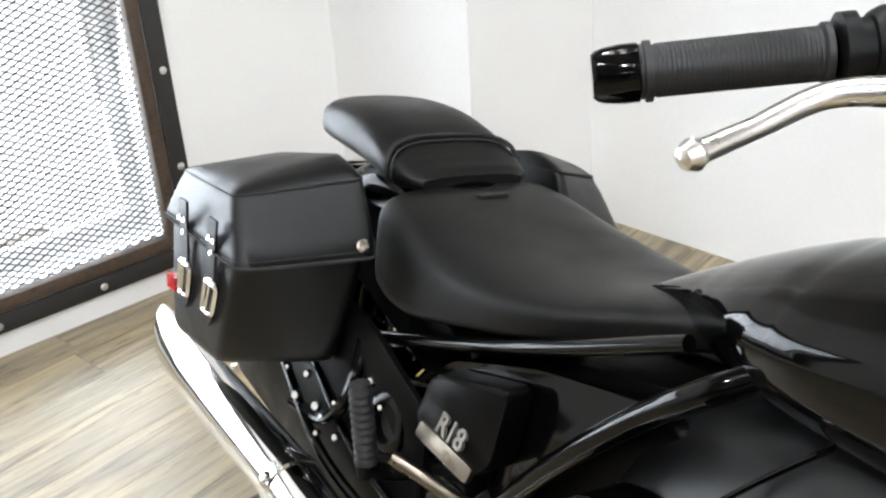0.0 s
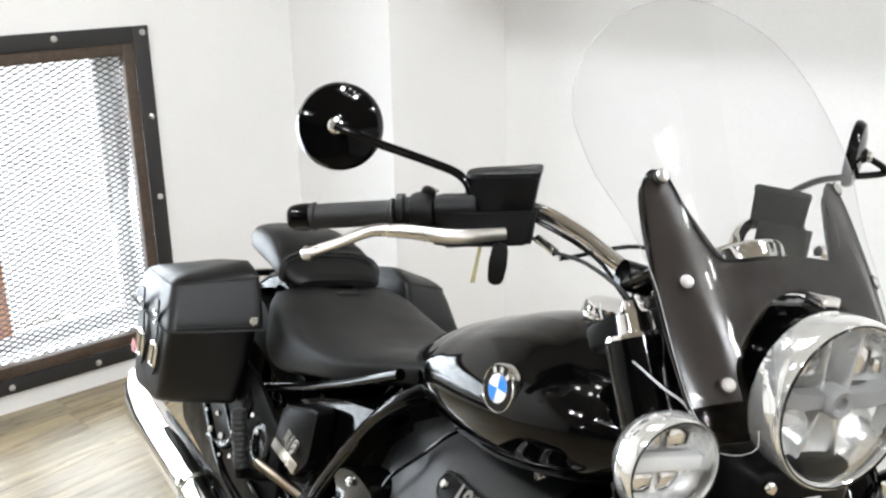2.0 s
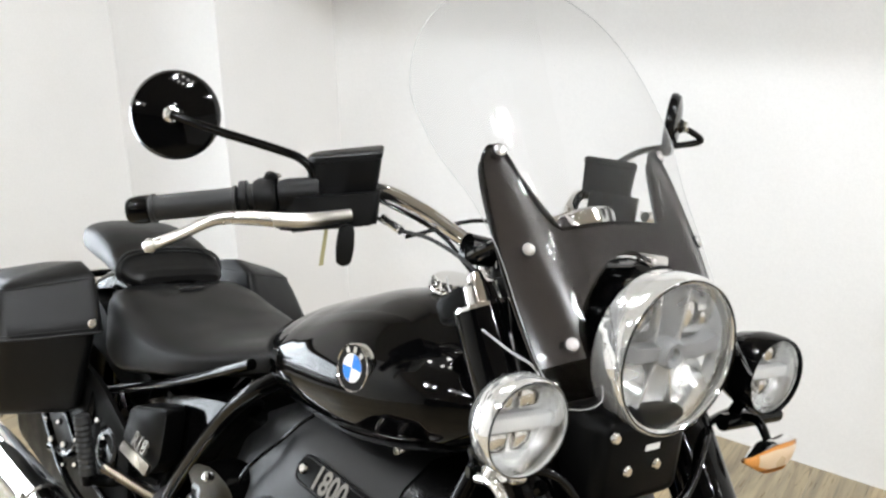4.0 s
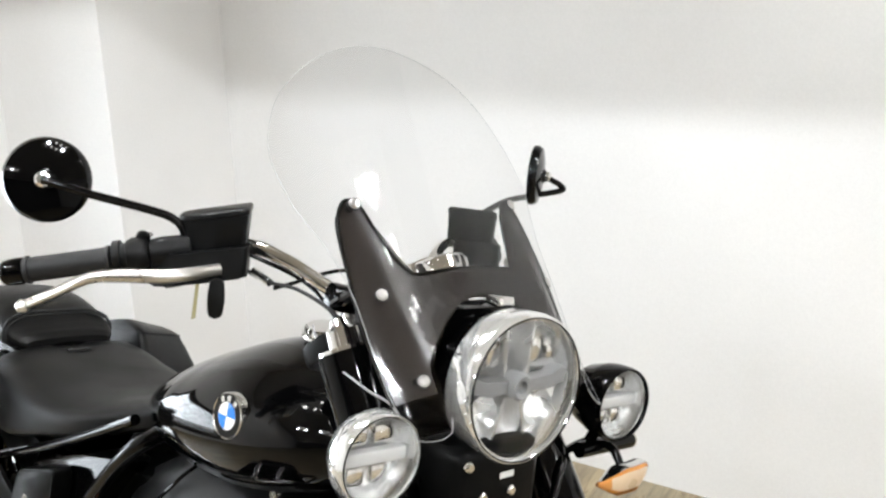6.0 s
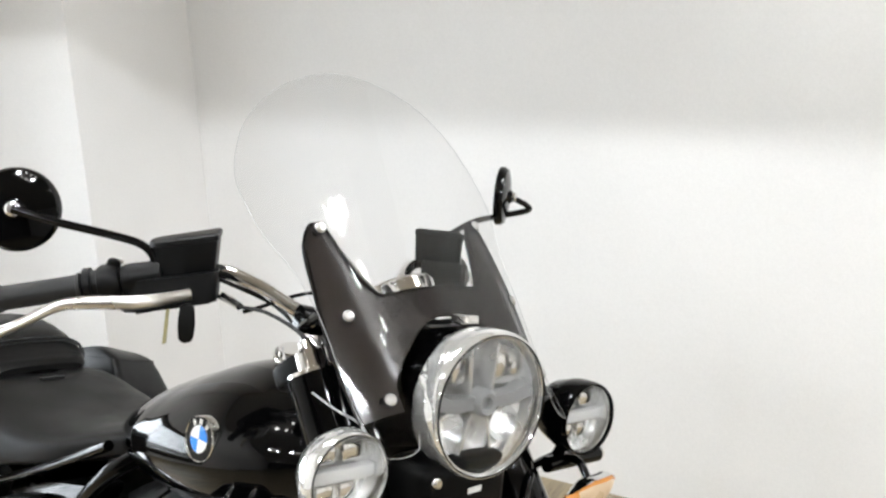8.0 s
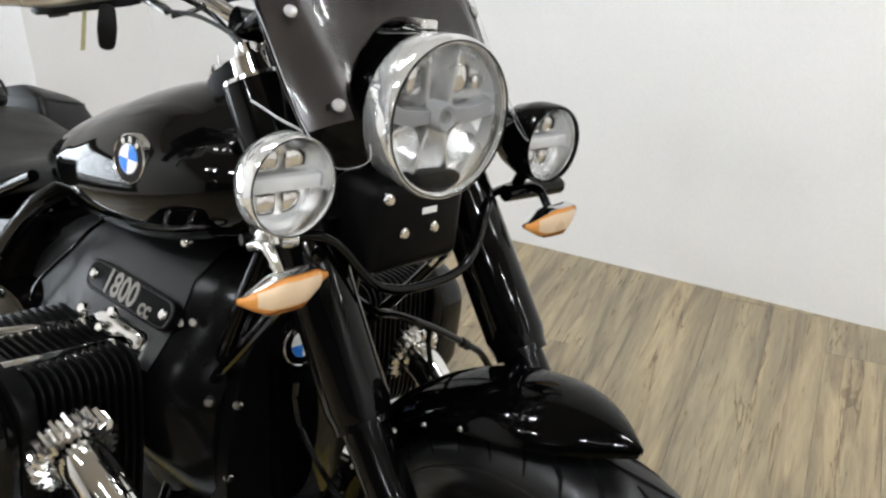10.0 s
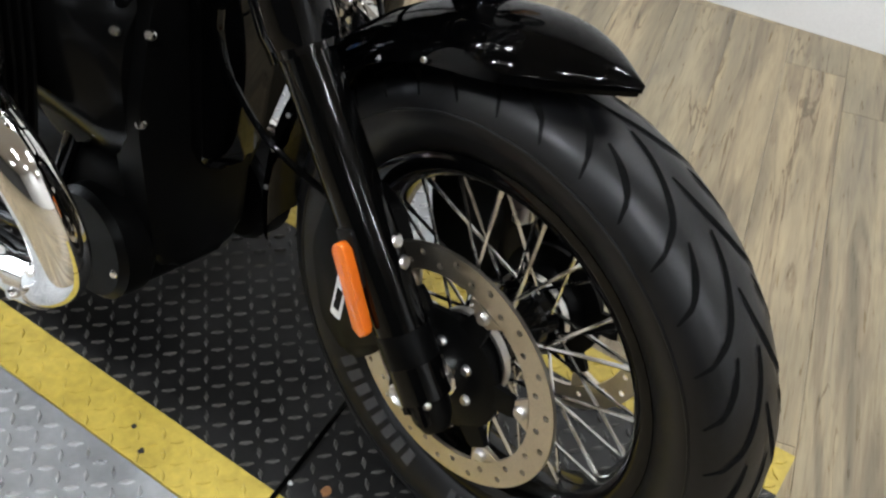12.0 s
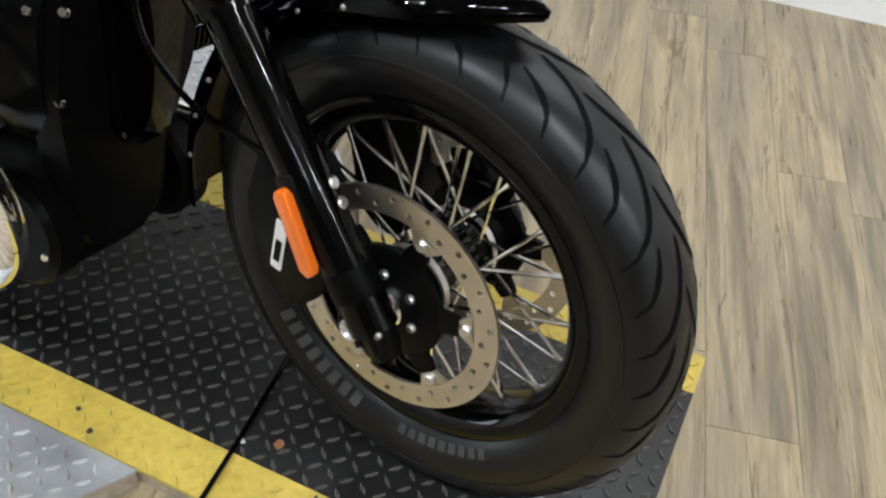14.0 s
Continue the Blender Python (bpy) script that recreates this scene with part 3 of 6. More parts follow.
for ww, x0, hw in ((fw, AX_F, 0.068), (rw, AX_R, 0.088)):
    for k in range(18):
        a = k * math.tau / 18 + 0.297
        for s in (-1, 1):
            off = 0 if s < 0 else math.tau / 36
            g = bmesh.new()
            groove(g, x0, hw, [(s * -0.02, a + off - 0.03), (s * 0.12, a + off - 0.15), (s * 0.42, a + off - 0.29), (s * 0.70, a + off - 0.355), (s * 0.94, a + off - 0.395)], 0.0072)
            part("tread_groove", g, GROOVE_SHADE, ww)
            g = bmesh.new()
            groove(g, x0, hw, [(s * 0.44, a + off - 0.026), (s * 0.56, a + off - 0.10), (s * 0.72, a + off - 0.17), (s * 0.94, a + off - 0.225)], 0.0066)
            part("tread_groove", g, GROOVE_SHADE, ww)
for s in (-1, 1):
    sh = [polar(0, s * 0.0675, 0.297, q * math.tau / 72) for q in range(73)]
    part("shoulder_line", tube(sh, 0.0016, 6, 1, False), TYRE_RUBBER, fw)
# raised marks on the sidewall: plain bars where the maker's words stand
side = tyre_profile(0.068, TYRE_R, RIM_R - 0.003)[:5]
for a0, count, step, h in ((math.radians(220), 8, 0.086, 0.019), (math.radians(273), 9, 0.066, 0.012)):
    for k in range(count):
        a = a0 + k * step
        bm = bmesh.new()
        corners = [(0.251, 0), (0.251, step * 0.62), (0.251 + h, step * 0.62), (0.251 + h, 0)]
        ring_loft(bm, [[polar(0, float(np.interp(r, [q[1] for q in side], [q[0] for q in side])) + lift, r, a + da) for r, da in corners] for lift in (0.001, -0.0012)])
        part("sidewall_mark", bm, MARK, fw)
for s in (-1, 1):
    d = part("brake_disc", disc_mesh(0, s * 0.098, s * 0.093, 0.123, 0.156, 36), DISC_STEEL, fw, "drilled steel brake disc", sharp=30)
    for k in range(6):
        bm = bmesh.new()
        a = math.radians(11 + 60 * k)
        pts = [polar(0, 0, r, a + da) for r, da in ((0.036, -0.55), (0.095, -0.16), (0.103, -0.12), (0.103, 0.12), (0.095, 0.16), (0.036, 0.55))]
        ring_loft(bm, [[Vector((p.x, s * y, p.z)) for p in pts] for y in (0.093, 0.100)])
        part("carrier_arm", bm, SATIN_DARK, fw)
    part("disc_carrier", lathe([(0.050, 0.050), (0.090, 0.056), (0.092, 0.078), (0.099, 0.078), (0.104, 0.060), (0.104, 0.0)], (0, 0, AX_Z), (0, s, 0), 32), SATIN_DARK, fw)
    part("hub_flange", lathe([(0.050, 0.056), (0.060, 0.056), (0.066, 0.044), (0.066, 0.0)], (0, 0, AX_Z), (0, s, 0), 32), ALU, fw)
    for k in range(6):
        a = math.radians(11 + 60 * k)
        p = polar(0, s * 0.0985, 0.112, a)
        screw("disc_bolt", p, (0, s, 0), 0.0085, BOLT_STEEL, fw, 0.006)
        pts = [polar(0, 0, r, a + da) for r, da in ((0.103, -0.10), (0.113, -0.15), (0.1232, -0.19), (0.1232, 0.19), (0.113, 0.15), (0.103, 0.10))]
        part("disc_tab", loft([[Vector((q.x, s * y, q.z)) for q in pts] for y in (0.0932, 0.0985)]), DISC_STEEL, fw)
        p = polar(0, s * 0.104, 0.043, a + 0.5)
        screw("hub_bolt", p, (0, s, 0), 0.0065, BOLT_STEEL, fw, 0.006)
    part("axle_nut", lathe([(0, 0.029), (0.010, 0.029), (0.014, 0.025), (0.014, 0.018), (0.006, 0.016), (0.006, 0.0)], (0.0, s * 0.104, AX_Z), (0, s, 0), 24), CHROME_SOFT, fw)
    part("sensor_ring", lathe([(0, 0.047), (0.002, 0.056), (0.004, 0.056), (0.004, 0.047)], (0, s * 0.062, AX_Z), (0, s, 0), 40, True), SATIN_DARK, fw)


# ---- fenders ----
def fender(name, x0, a0, a1, r_top, r_edge, hw, tip, mat):
    """An arched mudguard; tip: degrees over which its front end closes to a point."""
    rings = []
    n = 40
    for i in range(n + 1):
        a = math.radians(a0 + (a1 - a0) * i / n)
        close = min(1.0, (i / n) * abs(a1 - a0) / tip) if tip else 1.0
        k = math.sin(close * math.pi / 2) ** 0.8
        k = max(k, 0.04)
        ring = []
        for j in range(-8, 9):
            t = j / 8
            y = hw * k * math.sin(t * math.pi / 2)
            drop = (1 - math.cos(t * math.pi / 2)) * (r_top - r_edge) * (0.25 + 0.75 * k)
            ring.append(polar(x0, y, r_top - drop - (1 - k) * 0.006, a))
        rings.append(ring)
    bm = loft(rings, closed=False, caps=False)
    got = bmesh.ops.solidify(bm, geom=list(bm.faces), thickness=0.003)
    return part(name, bm, mat, bike)


ff = fender("front_fender", 0, 77, 188, 0.398, 0.352, 0.084, 24, GLOSS)
ff.matrix_basis = STEER
rf = fender("rear_fender", AX_R, 20, 190, 0.395, 0.335, 0.105, 0, GLOSS)
# bright steel dots stand in for the lamps' glints along the fender's lip
for k in range(2, 9):
    a = math.radians(86 + k * 11)
    screw("fender_rivet", polar(0, -0.0835, 0.357, a), (0, -1, 0), 0.0035, BOLT_STEEL, ff, 0.003, 8)

# ---- front fork ----
FD = Vector((-0.588, 0, 0.809)).normalized()      # along the fork, upwards


def fork(z, y=0.0, fwd=0.0):
    """A place on the fork's line at height z."""
    return Vector((-0.059 - (z - 0.413) * 0.727 + fwd, y, z))


for s in (-1, 1):
    y = s * 0.143
    leg = part("fork_leg", tube([fork(0.315, y), fork(0.65, y)], 0.0305, 28, 1), GLOSS_PART, bike, "gloss black fork leg")
    leg.matrix_basis = STEER
    low = STEER @ fork(0.642, y)
    top = Vector((-0.445, s * 0.145, 1.005))
    sleeve = part("fork_sleeve", tube([low, low + (top - low) * 0.04, top], [0.039, 0.0425, 0.0415], 28, 1), GLOSS, bike, "gloss black fork sleeve")
    part("fork_foot", lathe([(-0.035, 0.0), (-0.035, 0.016), (-0.02, 0.023), (0.06, 0.0315), (0.09, 0.0310)], fork(0.31, y), FD, 28), SATIN_DARK, leg)
    part("axle_clamp", box((-0.036, min(s * 0.112, s * 0.160), 0.292), (0.020, max(s * 0.112, s * 0.160), 0.338), 0.012, 3), SATIN_DARK, leg)
    for dx in (-0.012, 0.012):
        part("leg_rib", tube([fork(0.30, y + s * 0.020, dx), fork(0.47, y + s * 0.020, dx)], [0.008, 0.009, 0.006], 10, 4), GLOSS_PART, leg)
    part("clamp_ring", tube([fork(0.632, y), fork(0.648, y)], 0.0385, 28, 1), GLOSS_PART, leg)
    part("fork_cap", lathe([(0, 0.0415), (0.005, 0.040), (0.008, 0.024), (0.030, 0.023), (0.036, 0.015), (0.046, 0.012), (0.050, 0.0)], top, top - low, 28), CHROME, sleeve, "chrome fork cap")
    for z in (0.455, 0.475):
        screw("fork_bolt", fork(z, y - s * 0.01, 0.03), (0.8, -0.2 * s, 0.5), 0.009, BOLT_STEEL, leg, 0.007)
    part("pinch_ring", lathe([(0, 0.0145), (0.006, 0.0145), (0.007, 0.012), (0.002, 0.0095), (0.002, 0.0)], (-0.005, s * 0.165, 0.317), (0, s, 0), 24), BOLT_STEEL, leg)
    screw("pinch_bolt", (0.028, s * 0.158, 0.325), (0, s, 0), 0.007, BOLT_STEEL, leg, 0.006)
    # side reflector
    lo, hi = Vector((-0.105, s * 0.180, 0.476)), Vector((-0.055, s * 0.180, 0.380))
    d = (hi - lo)
    bm = bmesh.new()
    u = d.normalized()
    v = Vector((u.z, 0, -u.x)) * -1
    prof = rounded([(0, -0.010), (d.length, -0.010), (d.length, 0.010), (0, 0.010)], 0.008)
    add_prism(bm, prof, lambda a, b, k: lo + u * a + v * b + Vector((0, s * k, 0)), -0.004, 0.008, 0.003)
    part("side_reflector", bm, ORANGE_REFLEX, leg, "orange side reflector")
    bm = prism(rounded([(-0.012, -0.013), (d.length * 0.5, -0.013), (d.length * 0.5, 0.013), (-0.012, 0.013)], 0.005), lambda a, b, k: lo + u * a + v * b + Vector((0, s * k, 0)), -0.022, -0.005, 0.002)
    part("reflector_holder", bm, PLASTIC, leg)
    # brake caliper behind the leg
    cp = prism(rounded([(-0.185, 0.28), (-0.13, 0.245), (-0.078, 0.30), (-0.088, 0.42), (-0.125, 0.485), (-0.185, 0.475), (-0.21, 0.38)], 0.02), lambda a, b, k: Vector((a, k, b)), s * 0.075, s * 0.128, 0.008)
    part("brake_caliper", cp, SATIN_DARK, leg, "black brake caliper with a white sticker")
    st = prism(rounded([(-0.168, 0.300), (-0.150, 0.297), (-0.140, 0.375), (-0.158, 0.380)], 0.004), lambda a, b, k: Vector((a, k, b)), s * 0.1275, s * 0.1286)
    part("sticker", st, LABEL_WHITE, leg)
    part("sticker_mark", prism([(-0.163, 0.312), (-0.153, 0.311), (-0.148, 0.345), (-0.158, 0.347)], lambda a, b, k: Vector((a, k, b)), s * 0.1282, s * 0.1291), SATIN_DARK, leg)
    part("brake_hose", tube([(-0.392, s * 0.125, 0.604), (-0.394, s * 0.125, 0.574), (-0.380, s * 0.125, 0.531), (-0.346, s * 0.125, 0.500), (-0.304, s * 0.125, 0.476), (-0.247, s * 0.125, 0.465), (-0.206, s * 0.125, 0.463), (-0.183, s * 0.125, 0.461), (-0.13, s * 0.115, 0.452)], 0.0044, 8, 8), GLOSS_PART, leg)
    part("hose_fitting", tube([(-0.11, s * 0.112, 0.452), (-0.15, s * 0.114, 0.463), (-0.185, s * 0.114, 0.472)], 0.008, 10, 3), CHROME_SOFT, leg)

yoke = part("lower_yoke", prism(rounded([(-0.06, -0.17), (0.05, -0.165), (0.065, 0), (0.05, 0.165), (-0.06, 0.17), (-0.07, 0)], 0.03), lambda a, b, k: fork(0.845, b) + Vector((0.809, 0, 0.588)) * a + FD * k, -0.02, 0.02, 0.006), GLOSS_PART, bike)
part("upper_yoke", prism(rounded([(-0.05, -0.165), (0.045, -0.16), (0.05, 0.16), (-0.05, 0.165)], 0.03), lambda a, b, k: fork(1.0, b) + Vector((0.809, 0, 0.588)) * a + FD * k, -0.016, 0.016, 0.006), SATIN_DARK, yoke)
part("steering_head", tube([fork(0.80, 0, -0.07), fork(1.0, 0, -0.07)], 0.034, 24, 1), GLOSS_PART, yoke)
for s in (-1, 1):
    for z in (0.865, 0.80):
        screw("yoke_bolt", fork(z, s * 0.05, 0.052), (1, 0, 0.35), 0.009, CHROME_SOFT, yoke, 0.008)
horn = part("horn_bracket", box((-0.34, -0.108, 0.80), (-0.255, 0.055, 0.918), 0.018, 3), SATIN_DARK, bike, "black bracket with small bolts")
for y, z in ((-0.061, 0.853), (-0.007, 0.853), (-0.092, 0.900)):
    screw("bracket_bolt", (-0.254, y, z), (1, 0, 0), 0.0075, CHROME_SOFT, horn, 0.006)
part("bracket_label", box((-0.2545, -0.029, 0.872), (-0.2535, -0.003, 0.880)), LABEL_WHITE, horn)
# lamp carrier: a bent black bar below the headlamp
part("lamp_bar", tube([(-0.33, -0.245, 0.853), (-0.31, -0.18, 0.853), (-0.285, -0.14, 0.845), (-0.262, -0.085, 0.785), (-0.255, 0, 0.772), (-0.262, 0.085, 0.785), (-0.285, 0.14, 0.845), (-0.31, 0.18, 0.853), (-0.33, 0.28, 0.853)], 0.0066, 12, 6), GLOSS_PART, bike, "bent black lamp carrier bar")
# thin pale cable that hangs between the fork top and the lamp bar
part("cable", tube([(-0.543, -0.131, 1.017), (-0.523, -0.140, 1.005), (-0.462, -0.164, 0.992), (-0.394, -0.180, 0.989), (-0.357, -0.177, 0.980), (-0.330, -0.165, 0.970), (-0.317, -0.160, 0.950), (-0.315, -0.155, 0.90), (-0.315, -0.160, 0.855)], 0.0014, 8, 6), EDGE_GREY, bike, "thin pale grey cable")
# brake hose that crosses over behind the fork legs
hose = part("brake_hose", tube([(-0.330, -0.120, 0.790), (-0.335, -0.020, 0.713), (-0.335, 0.037, 0.689), (-0.335, 0.113, 0.651), (-0.335, 0.196, 0.602), (-0.335, 0.242, 0.572), (-0.335, 0.285, 0.521)], 0.0058, 10, 6), GLOSS_PART, bike, "black brake hose")
part("hose_clip", tube([(-0.335, 0.188, 0.607), (-0.335, 0.204, 0.597)], 0.0082, 10, 1), PLASTIC, hose)


# ---- headlamp ----
def lamp(name, at, r, depth, shell, label):
    """A round lamp that faces ahead: bowl, bezel, lens cover and what shows inside."""
    at = Vector(at)
    ax = Vector((1, 0, 0.02)).normalized()
    prof = [(-depth, 0.0), (-depth, r * 0.32), (-depth * 0.90, r * 0.55), (-depth * 0.62, r * 0.82), (-depth * 0.28, r * 0.97), (-0.012, r), (0.004, r), (0.010, r * 0.99), (0.014, r * 0.965), (0.014, r * 0.935), (0.010, r * 0.91), (0.002, r * 0.90)]
    body = part(name, lathe(prof[:5], at, ax, 56), shell, bike, label)
    part("bezel", lathe([(-depth * 0.28, r * 0.955), *prof[4:]], at, ax, 56), RIM_CHROME if depth < 0.08 or r > 0.08 else GLOSS, body, "polished lamp rim")
    part("inner_ring", lathe([(0.008, r * 0.908), (0.0095, r * 0.898), (0.004, r * 0.882), (-0.012, r * 0.88), (-0.012, r * 0.90)], at, ax, 56, True), CHROME_SOFT, body)
    part("reflector_bowl", lathe([(0.0, r * 0.885), (-0.02, r * 0.85), (-r * 0.30, r * 0.66), (-r * 0.42, r * 0.4), (-r * 0.46, 0.0)], at, ax, 48), REFLECTOR, body)
    part("bezel_gap", lathe([(0.0125, r * 0.955), (0.0155, r * 0.95), (0.0155, r * 0.935), (0.0125, r * 0.93)], at, ax, 56, True), GLOSS_PART, body, "thin black ring in the bezel")
    cover = part("lens_cover", lathe([(0.006, r * 0.90), (0.012, r * 0.78), (0.019, r * 0.5), (0.022, r * 0.2), (0.0225, 0.0)], at, ax, 48), LENS, body)
    cover.visible_shadow = False
    body.matrix_basis = Matrix.Translation(at) @ pose(0, 0, 0, 0, 0, -5) @ Matrix.Translation(-at)
    return body, at


head, hc = lamp("headlamp", (-0.262, 0, 0.989), 0.102, 0.125, GLOSS, "large round headlamp with a chrome rim")
hx = hc.x
bm = bmesh.new()
for s in (-1, 1):
    prof = [(s * 0.016, -0.008), (s * 0.05, -0.010), (s * 0.088, -0.001), (s * 0.090, 0.014), (s * 0.080, 0.022), (s * 0.058, 0.009), (s * 0.016, 0.010)]
    add_prism(bm, prof if s > 0 else prof[::-1], lambda a, b, k: Vector((hx + k, a, hc.z + b)), -0.028, -0.004, 0.002)
part("light_wing", bm, LAMP_GREY, head, "grey light bar across the headlamp")
part("lamp_centre", lathe([(-0.02, 0.019), (0.0, 0.019), (0.006, 0.015), (0.004, 0.009), (-0.004, 0.008), (-0.004, 0)], (hx, 0, hc.z + 0.001), (1, 0, 0), 24), LAMP_GREY, head)
for y in (-0.020, 0.020):
    part("reflector_rib", prism([(y - 0.0022, 0.012), (y + 0.0022, 0.012), (y * 1.2 + 0.0022, 0.080), (y * 1.2 - 0.0022, 0.080)], lambda a, b, k: Vector((hx + k, a, hc.z + b)), -0.045, -0.010, 0.001), REFLECTOR, head)
for s in (-1, 1):
    for y0, y1, z0, z1 in ((0.026, 0.052, 0.026, 0.064), (0.056, 0.078, 0.028, 0.05)):
        bm = bmesh.new()
        add_box(bm, (hx - 0.05, min(s * y0, s * y1), hc.z + z0), (hx - 0.014, max(s * y0, s * y1), hc.z + z1), 0.006)
        part("reflector_cell", bm, CHROME, head)
    # one divider and one shallow bowl on each side of the lower half
    foot = [(s * 0.010, -0.014), (s * 0.014, -0.014), (s * 0.034, -0.082), (s * 0.030, -0.082)]
    part("reflector_rib", prism(foot if s > 0 else foot[::-1], lambda a, b, k: Vector((hx + k, a, hc.z + b)), -0.045, -0.012, 0.001), REFLECTOR, head)
    bowl = []
    for rr in (0.0, 0.35, 0.7, 1.0):
        bowl.append([Vector((hx - 0.040 + 0.026 * rr * rr, s * 0.050 + 0.026 * rr * math.cos(t), hc.z - 0.036 + 0.026 * rr * math.sin(t))) for t in np.linspace(0, math.tau, 21)[:-1]])
    part("reflector_bowl", loft(bowl, caps=False), REFLECTOR, head)
part("lamp_nacelle", prism(rounded([(-0.112, 0.90), (0.112, 0.90), (0.120, 1.00), (0.085, 1.075), (-0.085, 1.075), (-0.120, 1.00)], 0.04), lambda a, b, k: Vector((k, a, b)), -0.40, -0.355, 0.01), GLOSS_PART, head, "black carrier behind the headlamp")
part("headlamp_bracket", box((-0.335, -0.014, 1.086), (-0.305, 0.014, 1.100), 0.003), CHROME_SOFT, head)

# extra lamps and turn signals
for s in (-1, 1):
    aux, ac = lamp("extra_lamp", (-0.268, s * 0.235, 0.933), 0.0570, 0.052 if s < 0 else 0.085, RIM_CHROME if s < 0 else GLOSS, "small round extra lamp")
    part("light_bar", box((ac.x - 0.02, ac.y - 0.048, ac.z - 0.009), (ac.x - 0.004, ac.y + 0.048, ac.z + 0.008), 0.003), LAMP_WHITE, aux)
    for y0, y1, z0, z1 in ((-0.034, -0.004, 0.012, 0.036), (0.004, 0.034, 0.012, 0.036), (-0.030, -0.004, -0.038, -0.013), (0.004, 0.030, -0.038, -0.013)):
        part("reflector_cell", box((ac.x - 0.034, ac.y + y0, ac.z + z0), (ac.x - 0.012, ac.y + y1, ac.z + z1), 0.005), CHROME, aux)
    part("lamp_stem", tube([(-0.30, s * 0.235, 0.885), (-0.315, s * 0.235, 0.853)], 0.009, 12, 1), CHROME_SOFT if s < 0 else GLOSS_PART, aux)
    if s > 0:
        part("cross_bolt", tube([(-0.30, 0.20, 0.853), (-0.30, 0.318, 0.853)], 0.0125, 16, 1), GLOSS_PART, aux)
        screw("bolt_head", (-0.30, 0.318, 0.853), (0, 1, 0), 0.011, ALU, aux, 0.01)
    else:
        part("ball_joint", lathe([(-0.014, 0.0), (-0.010, 0.010), (0, 0.0145), (0.010, 0.010), (0.014, 0.0)], (-0.295, -0.237, 0.862), (0, 0, 1), 18), CHROME_SOFT, aux)
        screw("bolt_head", (-0.290, -0.222, 0.862), (0.5, 0.9, 0), 0.010, CHROME_SOFT, aux, 0.018)
    # turn signal: a leaf-shaped pod with an amber lens to the front
    ic = Vector((-0.232, s * 0.240 - (0.010 if s < 0 else -0.004), 0.826))

    def pod(t, b, lift=0.0, back=1.0):
        """A place on the leaf-shaped pod: t along it, b round it from below to above."""
        k = max(0.05, min(1.0, 1.45 * (1 - abs(t - 0.15 * math.sin(b)) ** 1.2)))
        return ic + Vector((-0.004 + back * ((0.010 if back > 0 else 0.026) * math.cos(b) * k + lift) - 0.010 * t * t, t * 0.063, (0.0205 * k + lift) * math.sin(b)))

    sig = part("turn_signal", loft([[pod(t, b) for b in np.linspace(-1.57, 1.57, 13)] for t in np.linspace(-1, 1, 21)], closed=False), AMBER, bike, "amber leaf-shaped turn signal")
    part("signal_housing", loft([[pod(t, b, 0.001, -1.0) for b in np.linspace(-1.9, 1.9, 13)] for t in np.linspace(-1, 1, 21)], closed=False), CHROME_SOFT, sig, "bright metal shell")
    part("signal_lens", loft([[pod(t * 0.70, b * 0.68, 0.0014) for b in np.linspace(-1, 1, 9)] for t in np.linspace(-0.99, 0.99, 17)], closed=False), AMBER_PALE, sig, "pale amber lens")
    part("signal_stem", tube([ic + Vector((-0.02, 0, 0.012)), ic + Vector((-0.045, 0, 0.035)), (-0.315, s * 0.238, 0.85)], [0.006, 0.007, 0.009], 12, 5), CHROME if s < 0 else GLOSS_PART, sig)


# ---- windscreen ----
S_LOW, S_UP = Vector((-0.287, 0, 1.007)), Vector((-0.452, 0, 1.200))
S_DIR = (S_UP - S_LOW).normalized()
S_OUT = Vector((S_DIR.z, 0, -S_DIR.x))


def sheet(a, y, lift=0.0):
    """A place on the screen: a along it from the lowest screw, y across; its sides wrap back, most of all below."""
    wrap = float(np.interp(a, [0.0, 0.13, 0.30], [6.0, 3.0, 1.0]))
    out = 0.010 - 0.40 * y * y - wrap * max(0.0, abs(y) - 0.12) ** 2
    return S_LOW + S_DIR * a + S_OUT * (out + lift) + Vector((0, y, 0))


def both_sides(half, n):
    """A line over both sides of the screen out of its half (a, y), from the outside to the middle."""
    line = spline([(a, y, 0) for a, y in half], 6)
    gone = [0.0]
    for p, q in zip(line, line[1:]):
        gone.append(gone[-1] + (q - p).length)
    ts = np.linspace(0, gone[-1], n)
    one = [(float(np.interp(t, gone, [p.x for p in line])), float(np.interp(t, gone, [p.y for p in line]))) for t in ts]
    return [(a, -y) for a, y in one] + one[-2::-1]


def ladder(low, high, rows, lift, thick=0.0):
    """A sheet between two lines of the same number of places, with a back and edges where it is thick."""
    bm = bmesh.new()
    skins = []
    for k in ((0.0, -thick) if thick else (0.0,)):
        cols = [[bm.verts.new(sheet(p[0] + (q[0] - p[0]) * j / rows, p[1] + (q[1] - p[1]) * j / rows, lift + k)) for j in range(rows + 1)] for p, q in zip(low, high)]
        for a, b in zip(cols, cols[1:]):
            for j in range(rows):
                bm.faces.new([a[j], b[j], b[j + 1], a[j + 1]])
        skins.append(cols)
    if thick:
        rim = [[*[c[-1] for c in cols], *cols[-1][-2::-1], *[c[0] for c in cols[-2::-1]], *cols[0][1:-1]] for cols in skins]
        for i in range(len(rim[0])):
            j = (i + 1) % len(rim[0])
            bm.faces.new([rim[0][i], rim[0][j], rim[1][j], rim[1][i]])
    return bm


